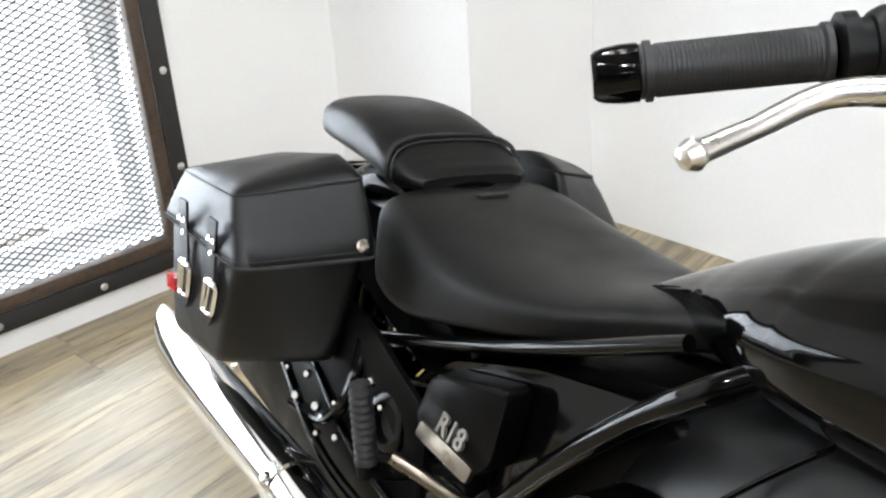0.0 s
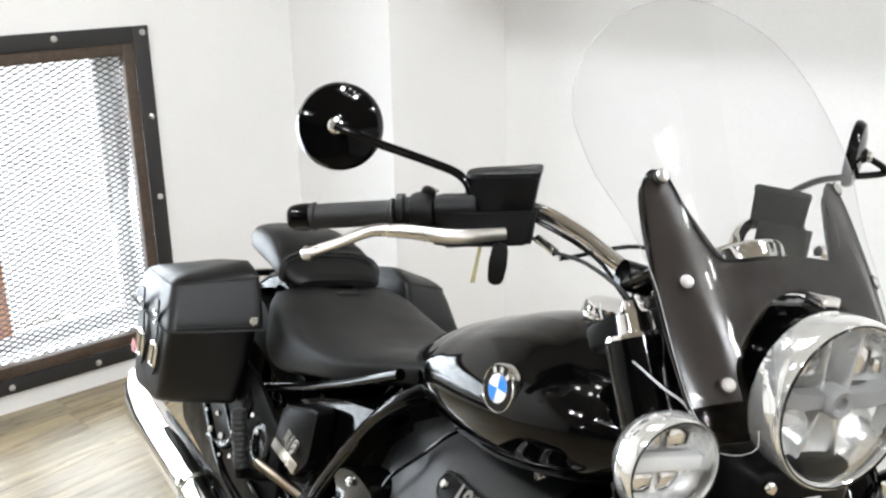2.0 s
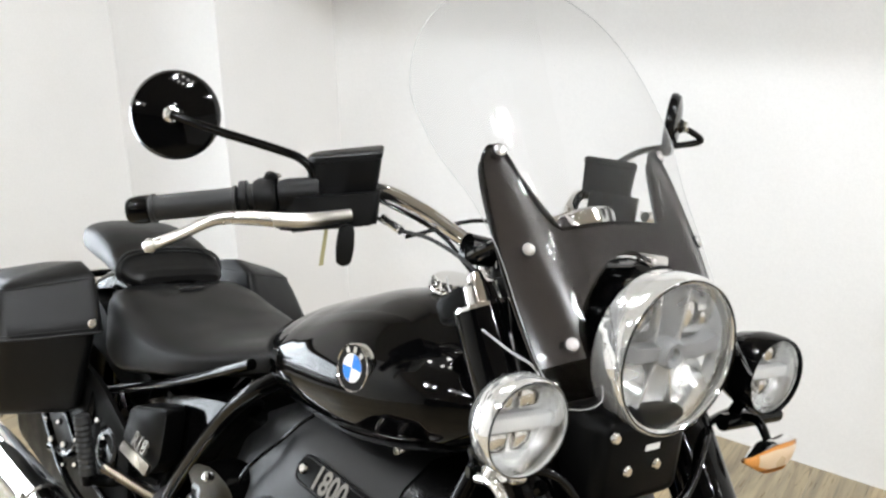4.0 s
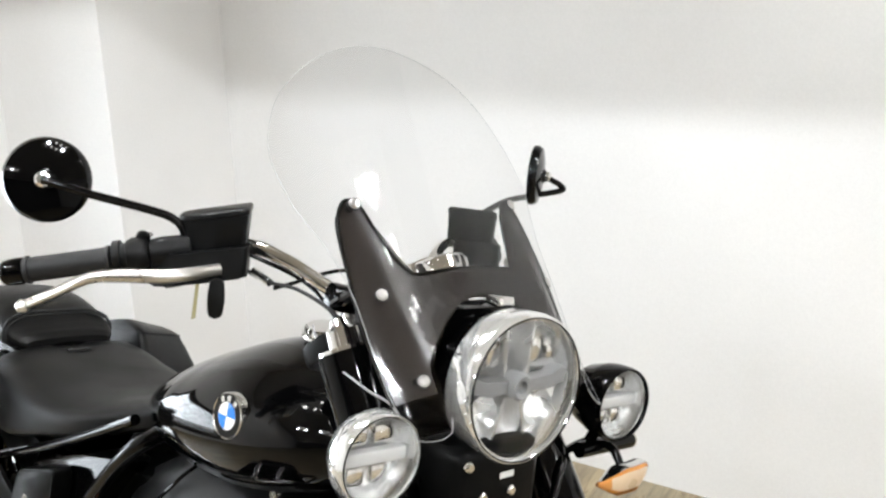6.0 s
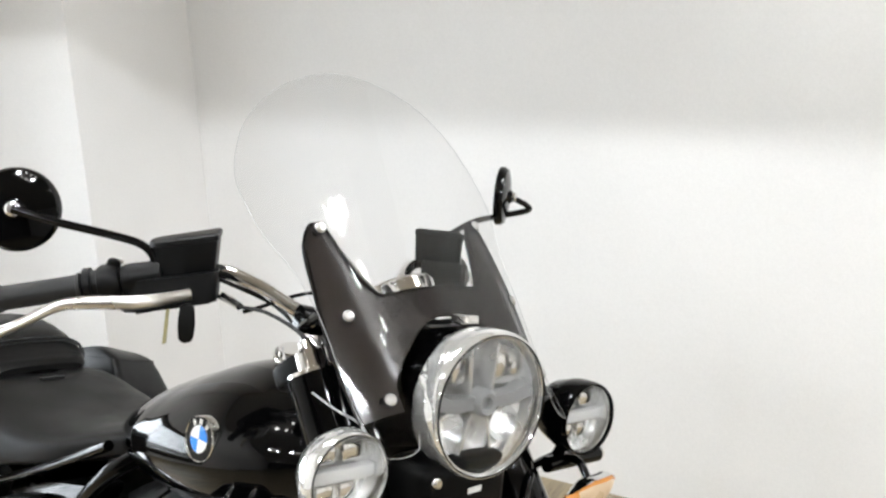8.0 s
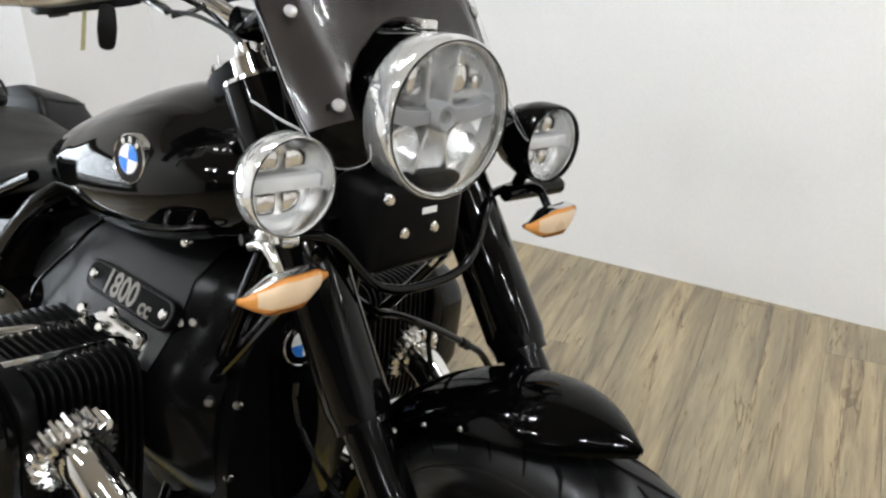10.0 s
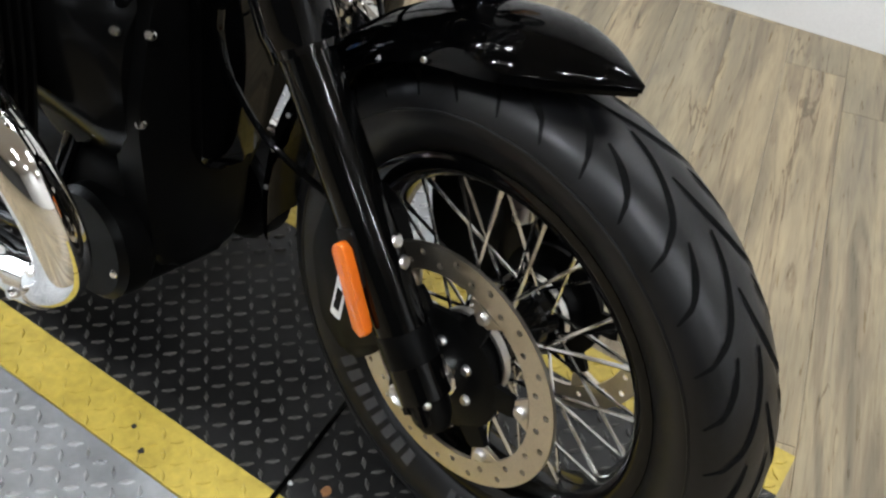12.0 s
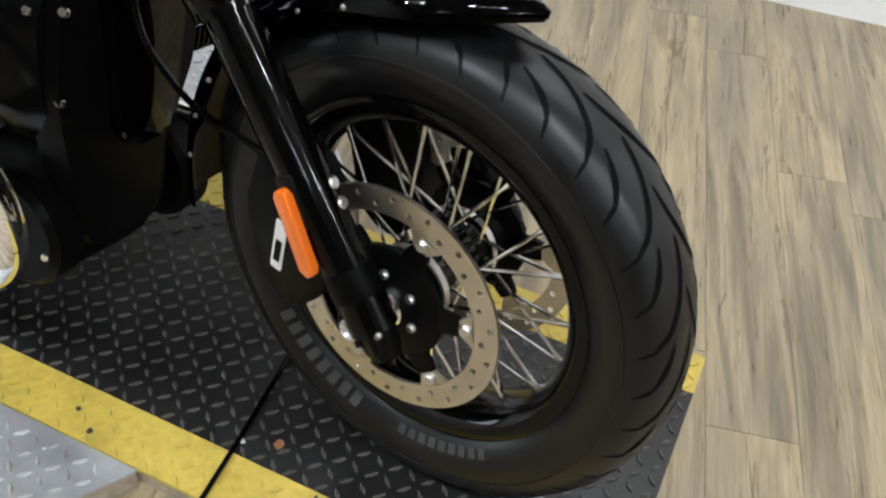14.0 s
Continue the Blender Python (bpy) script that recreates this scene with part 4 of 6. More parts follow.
ARCH = [(-0.014, 0.132), (0.022, 0.128), (0.048, 0.108), (0.072, 0.082), (0.092, 0.054), (0.105, 0.027), (0.109, 0.0)]
MASK_EDGE = [(-0.012, 0.182), (0.06, 0.186), (0.13, 0.187), (0.20, 0.181), (0.246, 0.173), (0.264, 0.162), (0.268, 0.152), (0.261, 0.141), (0.246, 0.135), (0.20, 0.125), (0.168, 0.113), (0.152, 0.100), (0.149, 0.085), (0.152, 0.04), (0.153, 0.0)]
CLEAR_EDGE = [(-0.050, 0.134), (-0.066, 0.140), (-0.071, 0.151), (-0.069, 0.167), (-0.058, 0.178), (-0.014, 0.186), (0.06, 0.190), (0.13, 0.193), (0.20, 0.204), (0.28, 0.231), (0.35, 0.236), (0.41, 0.214), (0.45, 0.184), (0.488, 0.135), (0.513, 0.08), (0.526, 0.03), (0.528, 0.0)]
COLS = 90
arch_line, mask_line, clear_line = (both_sides(h, COLS) for h in (ARCH, MASK_EDGE, CLEAR_EDGE))
screen = part("windscreen", ladder(arch_line, clear_line, 12, 0.003), CLEAR, bike, "clear rounded windscreen")
screen.visible_shadow = False
part("screen_edge", tube([sheet(a, y, 0.003) for a, y in clear_line], 0.00045, 6, 1), EDGE_GREY, screen)
part("screen_mask", ladder(arch_line, mask_line, 12, -0.007, 0.004), MASK, screen, "black lower mask with two horns")
part("mask_edge", tube([sheet(a, y, -0.006) for a, y in mask_line], 0.0024, 8, 1), GLOSS_PART, screen)
for s in (-1, 1):
    for a, y in ((0.256, 0.152), (0.124, 0.161), (0.003, 0.150)):
        at = sheet(a, s * y, 0.003)
        ax = (sheet(a + 0.01, s * y) - sheet(a, s * y)).cross(sheet(a, s * y + 0.01) - sheet(a, s * y)).normalized()
        ax = ax if ax.x > 0 else -ax
        part("screen_screw", lathe([(0, 0.0078), (0.002, 0.0078), (0.0045, 0.006), (0.0055, 0.0)], at, ax, 16), BOLT_STEEL, screen)
        part("screw_washer", lathe([(-0.001, 0.0095), (0.0012, 0.0095), (0.0012, 0.0)], at, ax, 16), RUBBER, screen)
    part("screen_strut", tube([sheet(0.256, s * 0.152, -0.010), sheet(0.245, s * 0.160, -0.024), sheet(0.18, s * 0.158, -0.040), (-0.415, s * 0.152, 1.085), (-0.36, s * 0.15, 1.03), sheet(0.003, s * 0.15, -0.012)], 0.0075, 12, 6), GLOSS_PART, screen, "bent black screen strut")
    part("strut_clamp", tube([(-0.425, s * 0.15, 1.095), (-0.475, s * 0.135, 1.07), (-0.505, s * 0.125, 1.055)], 0.008, 10, 4), GLOSS_PART, screen)

# ---- handlebar and controls ----
bar = part("handlebar", tube([(-0.795, -0.300, 1.073), (-0.70, -0.168, 1.106), (-0.63, -0.125, 1.094), (-0.56, -0.095, 1.065), (-0.53, -0.07, 1.055), (-0.53, 0.07, 1.055), (-0.545, 0.105, 1.065), (-0.60, 0.15, 1.094), (-0.655, 0.225, 1.106), (-0.745, 0.365, 1.080)], 0.0108, 16, 8), CHROME, bike, "chrome handlebar")
for s in (-1, 1):
    part("riser", lathe([(0, 0.022), (0.03, 0.020), (0.05, 0.024), (0.06, 0.018), (0.064, 0)], (-0.515, s * 0.075, 1.012), (-0.2, 0, 1), 24), CHROME, bar)
    part("bar_clamp", tube([(-0.505, s * 0.092, 1.058), (-0.515, s * 0.128, 1.065)], 0.020, 20, 1), GLOSS_PART, bar)
    off = Vector((0.08, 0.095, 0.007)) if s > 0 else Vector((0, 0, 0))   # the bar is turned a little
    hin, hout = Vector((-0.795, s * 0.300, 1.073)) + off, Vector((-0.892, s * 0.430, 1.036)) + off
    h = (hout - hin).normalized()
    L = (hout - hin).length
    prof = []
    step = (L - 0.060) / 34
    for k in range(34):
        for f, r in ((0.0, 0.0178), (0.12, 0.0183), (0.72, 0.0183), (0.84, 0.0178)):
            prof.append((0.020 + step * (k + f), r))
    prof = [(0.012, 0.012), (0.014, 0.0205), (0.018, 0.0205), *prof, (L - 0.038, 0.0175), (L - 0.0375, 0.0208), (L - 0.033, 0.0208), (L - 0.032, 0.0185), (L - 0.030, 0.0185), (L - 0.030, 0.012)]
    part("grip", lathe(prof, hin, h, 24), RUBBER, bar, "ribbed rubber grip")
    part("bar_end", lathe([(L - 0.030, 0.014), (L - 0.029, 0.0200), (L - 0.018, 0.0202), (L - 0.006, 0.0188), (L - 0.001, 0.0172), (L + 0.002, 0.0145), (L + 0.002, 0.0)], hin, h, 24), GLOSS, bar, "gloss black bar end")
    # switch housing, two rounded rings with buttons
    part("switch_housing", lathe([(-0.044, 0.014), (-0.043, 0.024), (-0.036, 0.0275), (-0.020, 0.0275), (-0.012, 0.024), (-0.011, 0.021), (-0.003, 0.021), (-0.002, 0.026), (0.008, 0.026), (0.011, 0.016)], hin, h, 24), PLASTIC, bar)
    part("switch_block", lathe([(-0.105, 0.013), (-0.104, 0.021), (-0.06, 0.023), (-0.046, 0.021), (-0.045, 0.014)], hin, h, 20), PLASTIC, bar)
    sq = hin - h * 0.03
    part("switch", lathe([(0, 0.011), (0.010, 0.010), (0.013, 0.006), (0.0135, 0)], sq + Vector((0, 0, 0.022)), (0.2, -0.2 * s, 1), 14), PLASTIC, bar)
    screw("switch_screw", sq + Vector((0.012, -0.006 * s, 0.032)), (0.5, -0.3 * s, 0.8), 0.004, BOLT_STEEL, bar, 0.003, 8)
    # master cylinder with its reservoir box
    inner = Vector((-0.691, s * 0.160, 1.081)) + off
    fwd = Vector((h.y * s, -h.x * s, 0)).normalized()
    fwd = Vector((abs(fwd.x), s * abs(fwd.y), 0))

    def ctl(a, b, k, inner=inner, h=h, fwd=fwd):
        return inner + Vector((h.x, h.y, 0)).normalized() * a + fwd * b + Vector((0, 0, k - 0.22 * a))

    rings = []
    for k, grow in ((0.026, 0.0), (0.030, 0.003), (0.068, 0.0045), (0.073, 0.0045), (0.074, 0.006), (0.081, 0.0055), (0.084, 0.002)):
        rings.append([ctl(a, b, k) for a, b in rounded([(-0.002 - grow, -0.048 - grow), (0.086 + grow, -0.043 - grow), (0.094 + grow, -0.018), (0.078 + grow, 0.008 + grow), (0.040, 0.024 + grow), (-0.002 - grow, 0.026 + grow)], [0.006, 0.012, 0.02, 0.02, 0.03, 0.008])])
    part("fluid_reservoir", loft(rings), PLASTIC, bar, "black brake fluid box" if s < 0 else "black clutch fluid box")
    part("master_cylinder", prism(rounded([(-0.010, -0.038), (0.128, -0.030), (0.136, 0.0), (0.105, 0.026), (0.05, 0.042), (-0.010, 0.042)], [0.008, 0.012, 0.02, 0.02, 0.03, 0.01]), lambda a, b, k: ctl(a, b, k), -0.018, 0.029, 0.008), PLASTIC, bar)
    part("lever_clamp", lathe([(0.088, 0.018), (0.092, 0.022), (0.115, 0.022), (0.119, 0.016)], inner + Vector((0, 0, 0.0)), Vector((h.x, h.y, -0.24)), 20), SATIN, bar)
    screw("clamp_screw", ctl(0.1, 0.030, -0.002), fwd, 0.006, BOLT_STEEL, bar, 0.004, 10)
    lever = [Vector(q) + off for q in ((-0.662, s * 0.215, 1.078), (-0.676, s * 0.285, 1.068), (-0.722, s * 0.335, 1.062), (-0.755, s * 0.367, 1.053), (-0.769, s * 0.408, 1.031), (-0.778, s * 0.445, 1.014))]
    part("lever", tube(lever, [0.0085, 0.0105, 0.0100, 0.0085, 0.0072, 0.0078], 12, 6), ALU, bar, "bare aluminium hand lever")
    part("lever_ball", lathe([(-0.010, 0.0), (-0.008, 0.007), (0, 0.0105), (0.008, 0.007), (0.010, 0)], lever[-1], (0, s, -0.3), 16), ALU, bar)
    part("cable", tube([ctl(-0.004, 0.0, -0.012), Vector((-0.64, s * 0.145, 1.06)) + off * 0.8, (-0.57, s * 0.14, 1.062), (-0.49, s * 0.13, 1.04), (-0.46, s * 0.10, 0.98)], 0.0030, 8, 8), RUBBER, bar)
    part("cable", tube([Vector((-0.70, s * 0.165, 1.10)) + off, Vector((-0.62, s * 0.10, 1.065)) + off * 0.6, (-0.545, s * 0.10, 1.035), (-0.50, s * 0.09, 1.00)], 0.0036, 8, 8), GLOSS_PART, bar)
    part("cable_ferrule", tube([Vector((-0.675, s * 0.150, 1.07)) + off, Vector((-0.635, s * 0.146, 1.06)) + off], 0.006, 10, 1), CHROME_SOFT, bar)
    part("cable", tube([Vector((-0.62, s * 0.15, 1.055)) + off, (-0.55, s * 0.06, 1.09), (-0.47, s * 0.05, 1.03)], 0.003, 8, 8), GLOSS_PART, bar)
    # mirrors
    if s < 0:
        mc, mn = Vector((-0.848, -0.392, 1.179)), Vector((0.80, -0.56, 0.12)).normalized()
        arm = [(-0.741, -0.228, 1.085), (-0.741, -0.230, 1.118), (-0.752, -0.245, 1.138), (-0.772, -0.278, 1.149), Vector((-0.815, -0.345, 1.165)) + mn * 0.026, mc + mn * 0.030]
    else:
        mc, mn = Vector((-0.757, 0.567, 1.222)), Vector((0.84, 0.54, 0.0)).normalized()
        arm = [(-0.69, 0.30, 1.09), (-0.70, 0.32, 1.13), (-0.755, 0.47, 1.165), (-0.76, 0.55, 1.178), (-0.727, 0.612, 1.195), (-0.727, 0.612, 1.206), mc + mn * 0.018]
    part("mirror_arm", tube(arm, 0.0062, 12, 7), GLOSS_PART, bar, "slim black mirror arm")
    R_M = 0.061
    part("mirror", lathe([(-0.010, R_M * 0.97), (-0.008, R_M), (0.0, R_M), (0.008, R_M * 0.92), (0.013, R_M * 0.6), (0.015, R_M * 0.25), (0.022, 0.010), (0.024, 0.0)], mc, mn, 48), GLOSS, bar, "round black mirror housing")
    part("mirror_glass", lathe([(-0.0105, R_M * 0.955), (-0.0095, R_M * 0.955), (-0.0095, 0.0)], mc, mn, 40), MIRROR, bar)
    part("mirror_joint", lathe([(0, 0.011), (0.012, 0.011), (0.016, 0.007), (0.016, 0)], mc + mn * 0.014, mn, 14), CHROME_SOFT, bar)
# key, key fob and its tag hang from the ignition beside the bar
fob = part("key_fob", prism(rounded([(-0.010, -0.028), (0.010, -0.028), (0.013, 0.0), (0.010, 0.030), (-0.010, 0.030), (-0.013, 0.0)], 0.009), lambda a, b, k: Vector((-0.668 + a * 0.5, -0.214 + a * 0.85, 1.033 + b)) + Vector((0.85, -0.5, 0)) * k, -0.006, 0.006, 0.003), PLASTIC, bar, "black key fob with yellow tag")
part("fob_tag", prism([(-0.004, -0.022), (0.002, -0.020), (0.004, 0.03), (-0.001, 0.03)], lambda a, b, k: Vector((-0.684 + a * 0.5, -0.238 + a * 0.85, 1.023 + b)) + Vector((0.85, -0.5, 0)) * k, -0.0006, 0.0006), TAG_YELLOW, fob)
# round instrument behind the screen
inst = part("instrument", lathe([(-0.035, 0.0), (-0.035, 0.035), (-0.02, 0.053), (0.0, 0.055), (0.006, 0.052), (0.004, 0.046), (-0.004, 0.044), (-0.004, 0)], (-0.452, 0, 1.108), (-0.55, 0, 0.83), 40), CHROME, bike, "round chrome instrument")
part("instrument_glass", lathe([(-0.003, 0.044), (0.0, 0.040), (0.001, 0.0)], (-0.452, 0, 1.108), (-0.55, 0, 0.83), 32), GLOSS, inst)


# ---- tank ----
def body_loft(stations, n=36, power=2.3, low=1.0, under=None):
    """Rounded rings along x: (x, top, bottom, half width, and how square the upper corners are)."""
    xs = [s[0] for s in stations]
    rings = []
    fine = []
    for i in range(len(stations) - 1):
        fine += list(np.linspace(xs[i], xs[i + 1], 5)[:-1])
    fine.append(xs[-1])
    line = spline([Vector(s[1:4]) for s in stations], 4)
    for x, q in zip(fine, line):
        top, bot, hw = q
        mid, hh = (top + bot) / 2, (top - bot) / 2
        ring = []
        upper = float(np.interp(x, xs, [s[4] for s in stations])) if len(stations[0]) > 4 else power
        for (y, z), (y2, z2) in zip(oval(0, 0, 1, 1, n, upper), oval(0, 0, 1, 1, n, under or power)):
            if z < 0:
                y, z = y2, z2
            squeeze = 1 - (1 - low) * max(0, -z)
            ring.append((x, y * max(hw, 0.004) * squeeze, mid + z * max(hh, 0.003)))
        rings.append(ring)
    return loft(rings)


TANK = [(-1.20, 0.706, 0.690, 0.018), (-1.14, 0.745, 0.698, 0.046), (-1.08, 0.782, 0.702, 0.078), (-1.03, 0.812, 0.702, 0.110), (-0.985, 0.837, 0.700, 0.138), (-0.94, 0.860, 0.699, 0.157), (-0.89, 0.883, 0.699, 0.172), (-0.78, 0.928, 0.702, 0.189),
        (-0.67, 0.956, 0.716, 0.197), (-0.57, 0.958, 0.744, 0.193), (-0.49, 0.945, 0.776, 0.172), (-0.445, 0.920, 0.81, 0.13), (-0.43, 0.90, 0.84, 0.09)]
tank = part("fuel_tank", body_loft(TANK, 44, 1.78, 0.96, 3.4), GLOSS, bike, "glossy black teardrop fuel tank")
part("tank_cap", lathe([(0, 0.042), (0.004, 0.042), (0.006, 0.036), (0.014, 0.036), (0.018, 0.034), (0.018, 0.0)], (-0.672, 0, 0.955), (0.12, 0, 1), 40), CHROME, tank, "chrome filler cap")
for k in range(20):
    a = k * math.tau / 20
    part("cap_rib", tube([(-0.672 + 0.036 * math.cos(a), 0.036 * math.sin(a), 0.963), (-0.672 + 0.036 * math.cos(a), 0.036 * math.sin(a), 0.972)], 0.003, 6, 1), CHROME_SOFT, tank)


def badge(at, normal, up, r, parent):
    """A round badge: chrome rim, black ring with small bars, blue and white quarters."""
    n = Vector(normal).normalized()
    u = (Vector(up) - n * Vector(up).dot(n)).normalized()
    v = n.cross(u)
    at = Vector(at)
    b = part("badge", lathe([(-0.012, r), (0.002, r), (0.0035, r * 0.97), (0.002, r * 0.93), (0.0015, 0)], at, n, 40), CHROME_SOFT, parent, "round blue and white badge")
    part("badge_ring", lathe([(0.0015, r * 0.93), (0.0022, r * 0.93), (0.0022, 0)], at, n, 40), GLOSS, b)
    ri = r * 0.58
    part("badge_inner_rim", lathe([(0.0022, ri * 1.06), (0.003, ri * 1.05), (0.003, 0)], at, n, 32), CHROME_SOFT, b)
    for k in range(4):
        bm = bmesh.new()
        pts = [(0, 0)] + [(ri * math.cos(a), ri * math.sin(a)) for a in np.linspace(k * math.pi / 2, (k + 1) * math.pi / 2, 9)]
        add_prism(bm, pts, lambda a, c, d: at + v * a + u * c + n * d, 0.0025, 0.0036)
        part("badge_quarter", bm, BADGE_BLUE if k % 2 else BADGE_WHITE, b)
    for a in (125, 90, 55):
        c, s = math.cos(math.radians(a)), math.sin(math.radians(a))
        bm = bmesh.new()
        rc = r * 0.765
        add_prism(bm, [(-0.10, -0.12), (0.10, -0.12), (0.10, 0.12), (-0.10, 0.12)], lambda p, q, d: at + (v * c + u * s) * (rc + q * r) + (-v * s + u * c) * p * r + n * d, 0.002, 0.003)
        part("badge_mark", bm, CHROME_SOFT, b)
    return b


for s in (-1, 1):
    badge((-0.643, s * 0.1945, 0.862), (0.06, s, 0.10), (0, 0, 1), 0.0345, tank)
    for x in (-0.60, -0.64):
        part("tank_bolt", lathe([(0, 0.007), (0.010, 0.007), (0.012, 0.005), (0.012, 0)], (x, s * 0.125, 0.745), (0, s, -0.2), 16), CHROME_SOFT, tank)

# ---- seats ----
RIDER = [(-1.676, 0.660, 0.560, 0.140, 4.6), (-1.668, 0.688, 0.545, 0.156, 4.6), (-1.640, 0.699, 0.534, 0.169, 4.6), (-1.58, 0.698, 0.530, 0.181, 4.2), (-1.50, 0.690, 0.543, 0.187, 3.6), (-1.40, 0.683, 0.576, 0.186, 3.2),
         (-1.30, 0.684, 0.606, 0.173, 2.8), (-1.22, 0.698, 0.630, 0.150, 2.5), (-1.14, 0.722, 0.656, 0.115, 2.4), (-1.06, 0.744, 0.684, 0.085, 2.4), (-1.01, 0.752, 0.700, 0.060, 2.4), (-0.985, 0.748, 0.712, 0.036, 2.4)]
seat = part("rider_seat", body_loft(RIDER, 56, 3.0, 1.0, 8.0), SEAT, bike, "black leather rider seat")
part("seat_emblem", prism(rounded([(-0.028, -0.006), (0.028, -0.006), (0.028, 0.006), (-0.028, 0.006)], 0.003), lambda a, b, k: Vector((-1.585 + b, a, 0.7015 + k)), -0.003, 0.0015), SEAM, seat, "dark stamped bar")
PILL = [(-2.066, 0.715, 0.692, 0.045), (-2.052, 0.742, 0.684, 0.082), (-2.005, 0.766, 0.680, 0.104), (-1.92, 0.780, 0.680, 0.114), (-1.84, 0.782, 0.680, 0.119), (-1.77, 0.769, 0.680, 0.124), (-1.72, 0.750, 0.680, 0.126),
        (-1.68, 0.735, 0.682, 0.120), (-1.655, 0.726, 0.686, 0.110), (-1.642, 0.716, 0.692, 0.096)]
pill = part("pillion_seat", body_loft(PILL, 40, 3.0), SEAT, bike, "black leather pillion seat")


def seat_band(name, x, top, bot, hw, r, parent):
    """A piping that lies over a seat."""
    ring = []
    for a in np.linspace(-0.5, math.pi + 0.5, 31):
        c, s = math.cos(a), math.sin(a)
        ring.append((x + 0.030 * abs(c) ** 3, hw * math.copysign(abs(c) ** (2 / 3.0), c), (top + bot) / 2 + (top - bot) / 2 * math.copysign(abs(s) ** (2 / 3.0), s)))
    return part(name, tube(ring, r, 8, 1), SEAM, parent)


seat_band("piping", -1.738, 0.7590, 0.676, 0.1265, 0.0042, pill)
seat_band("piping", -1.724, 0.7535, 0.676, 0.1260, 0.0022, pill)

# ---- saddlebags ----
def corner_ring(fi, fo, ro, ri, r, s, seg=4):
    """A rounded four-cornered ring: front-inner, front-outer, rear-outer and rear-inner corners."""
    fi, fo, ro, ri = (Vector((p[0], s * p[1], p[2])) for p in (fi, fo, ro, ri))
    lx, ly = (ri - fi).length, (fo - fi).length
    out = []
    for a, b in rounded([(0, 0), (0, ly), (lx, ly), (lx, 0)], r, seg):
        u, v = a / lx, b / ly
        out.append(fi * (1 - u) * (1 - v) + fo * (1 - u) * v + ro * u * v + ri * u * (1 - v))
    return out


def saddlebag(s, squeeze=1.0):
    s *= squeeze
    top = ((-1.607, 0.196, 0.625), (-1.682, 0.380, 0.598), (-2.015, 0.386, 0.566), (-2.015, 0.196, 0.585))
    low = ((-1.662, 0.205, 0.395), (-1.795, 0.372, 0.358), (-2.070, 0.368, 0.305), (-2.060, 0.205, 0.335))

    def at(u, v, k, push=0.0):
        """A place on the outer skin: u from front to rear, v from inside to outside, k from the lid's edge (0) down to the bottom (1)."""
        c = [Vector(a).lerp(Vector(b), k) for a, b in zip(top, low)]
        p = (c[0] * (1 - u) + c[3] * u) * (1 - v) + (c[1] * (1 - u) + c[2] * u) * v
        return Vector((p.x, s * (p.y + push), p.z))

    def level(k, grow, r, drop=0.0):
        c = [Vector(a).lerp(Vector(b), k) for a, b in zip(top, low)]
        mid = sum(c, Vector()) / 4
        c = [mid + (p - mid) * grow - Vector((0, 0, drop)) for p in c]
        return corner_ring(*c, r, s)

    body = part("saddlebag", loft([level(-0.02, 1.0, 0.028), level(0.0, 1.0, 0.028), level(0.2, 1.0, 0.03), level(0.45, 1.002, 0.032), level(0.7, 1.0, 0.034), level(0.92, 0.985, 0.036), level(0.98, 0.95, 0.038), level(1.0, 0.88, 0.04)]), BAG, bike, "black leather saddlebag", sharp=60)
    rim = ((-1.590, 0.190, 0.611), (-1.663, 0.391, 0.583), (-2.030, 0.396, 0.553), (-2.030, 0.190, 0.575))
    brow = ((-1.644, 0.192, 0.716), (-1.742, 0.372, 0.668), (-2.018, 0.366, 0.632), (-2.025, 0.192, 0.648))
    crown = ((-1.722, 0.196, 0.733), (-1.772, 0.345, 0.683), (-1.985, 0.338, 0.645), (-1.990, 0.196, 0.662))

    def lid_ring(k, r, grow=0.0, lift=0.0):
        c = [Vector(a).lerp(Vector(b), k) for a, b in zip(rim, brow)]
        mid = sum(c, Vector()) / 4
        return corner_ring(*[p + (p - mid).normalized() * grow + Vector((0, 0, lift)) for p in c], r, s)

    def crown_ring(k, r, lift):
        c = [Vector(a).lerp(Vector(b), min(k, 1.0)) for a, b in zip(brow, crown)]
        mid = sum(c, Vector()) / 4
        c = [p.lerp(mid, max(0.0, k - 1)) + Vector((0, 0, lift)) for p in c]
        return corner_ring(*c, r, s)

    lid = part("bag_lid", loft([lid_ring(-0.03, 0.026, -0.004), lid_ring(0.0, 0.026), lid_ring(0.35, 0.026, 0.002), lid_ring(0.75, 0.026, 0.002), lid_ring(0.96, 0.026, -0.001), crown_ring(0.06, 0.026, 0.004), crown_ring(0.5, 0.03, 0.007), crown_ring(1.0, 0.035, 0.006), crown_ring(1.4, 0.03, 0.007), crown_ring(1.8, 0.012, 0.008)]), BAG, body, "folded leather lid", sharp=60)
    edge = lid_ring(0.012, 0.026, 0.0012)
    part("lid_piping", tube([*edge, edge[0]], 0.0026, 6, 1), SEAM, lid)
    stitch = lid_ring(0.10, 0.026, 0.0012)
    part("lid_stitch", tube([*stitch, stitch[0]], 0.0010, 6, 1), SEAM, lid)
    brow_seam = crown_ring(0.04, 0.026, 0.0045)
    part("lid_seam", tube([*brow_seam, brow_seam[0]], 0.0014, 6, 1), SEAM, lid)
    screw("lid_stud", (-1.604, s * 0.214, 0.628), (0.85, s * 0.3, 0.4), 0.0105, CHROME, lid, 0.007, 16)
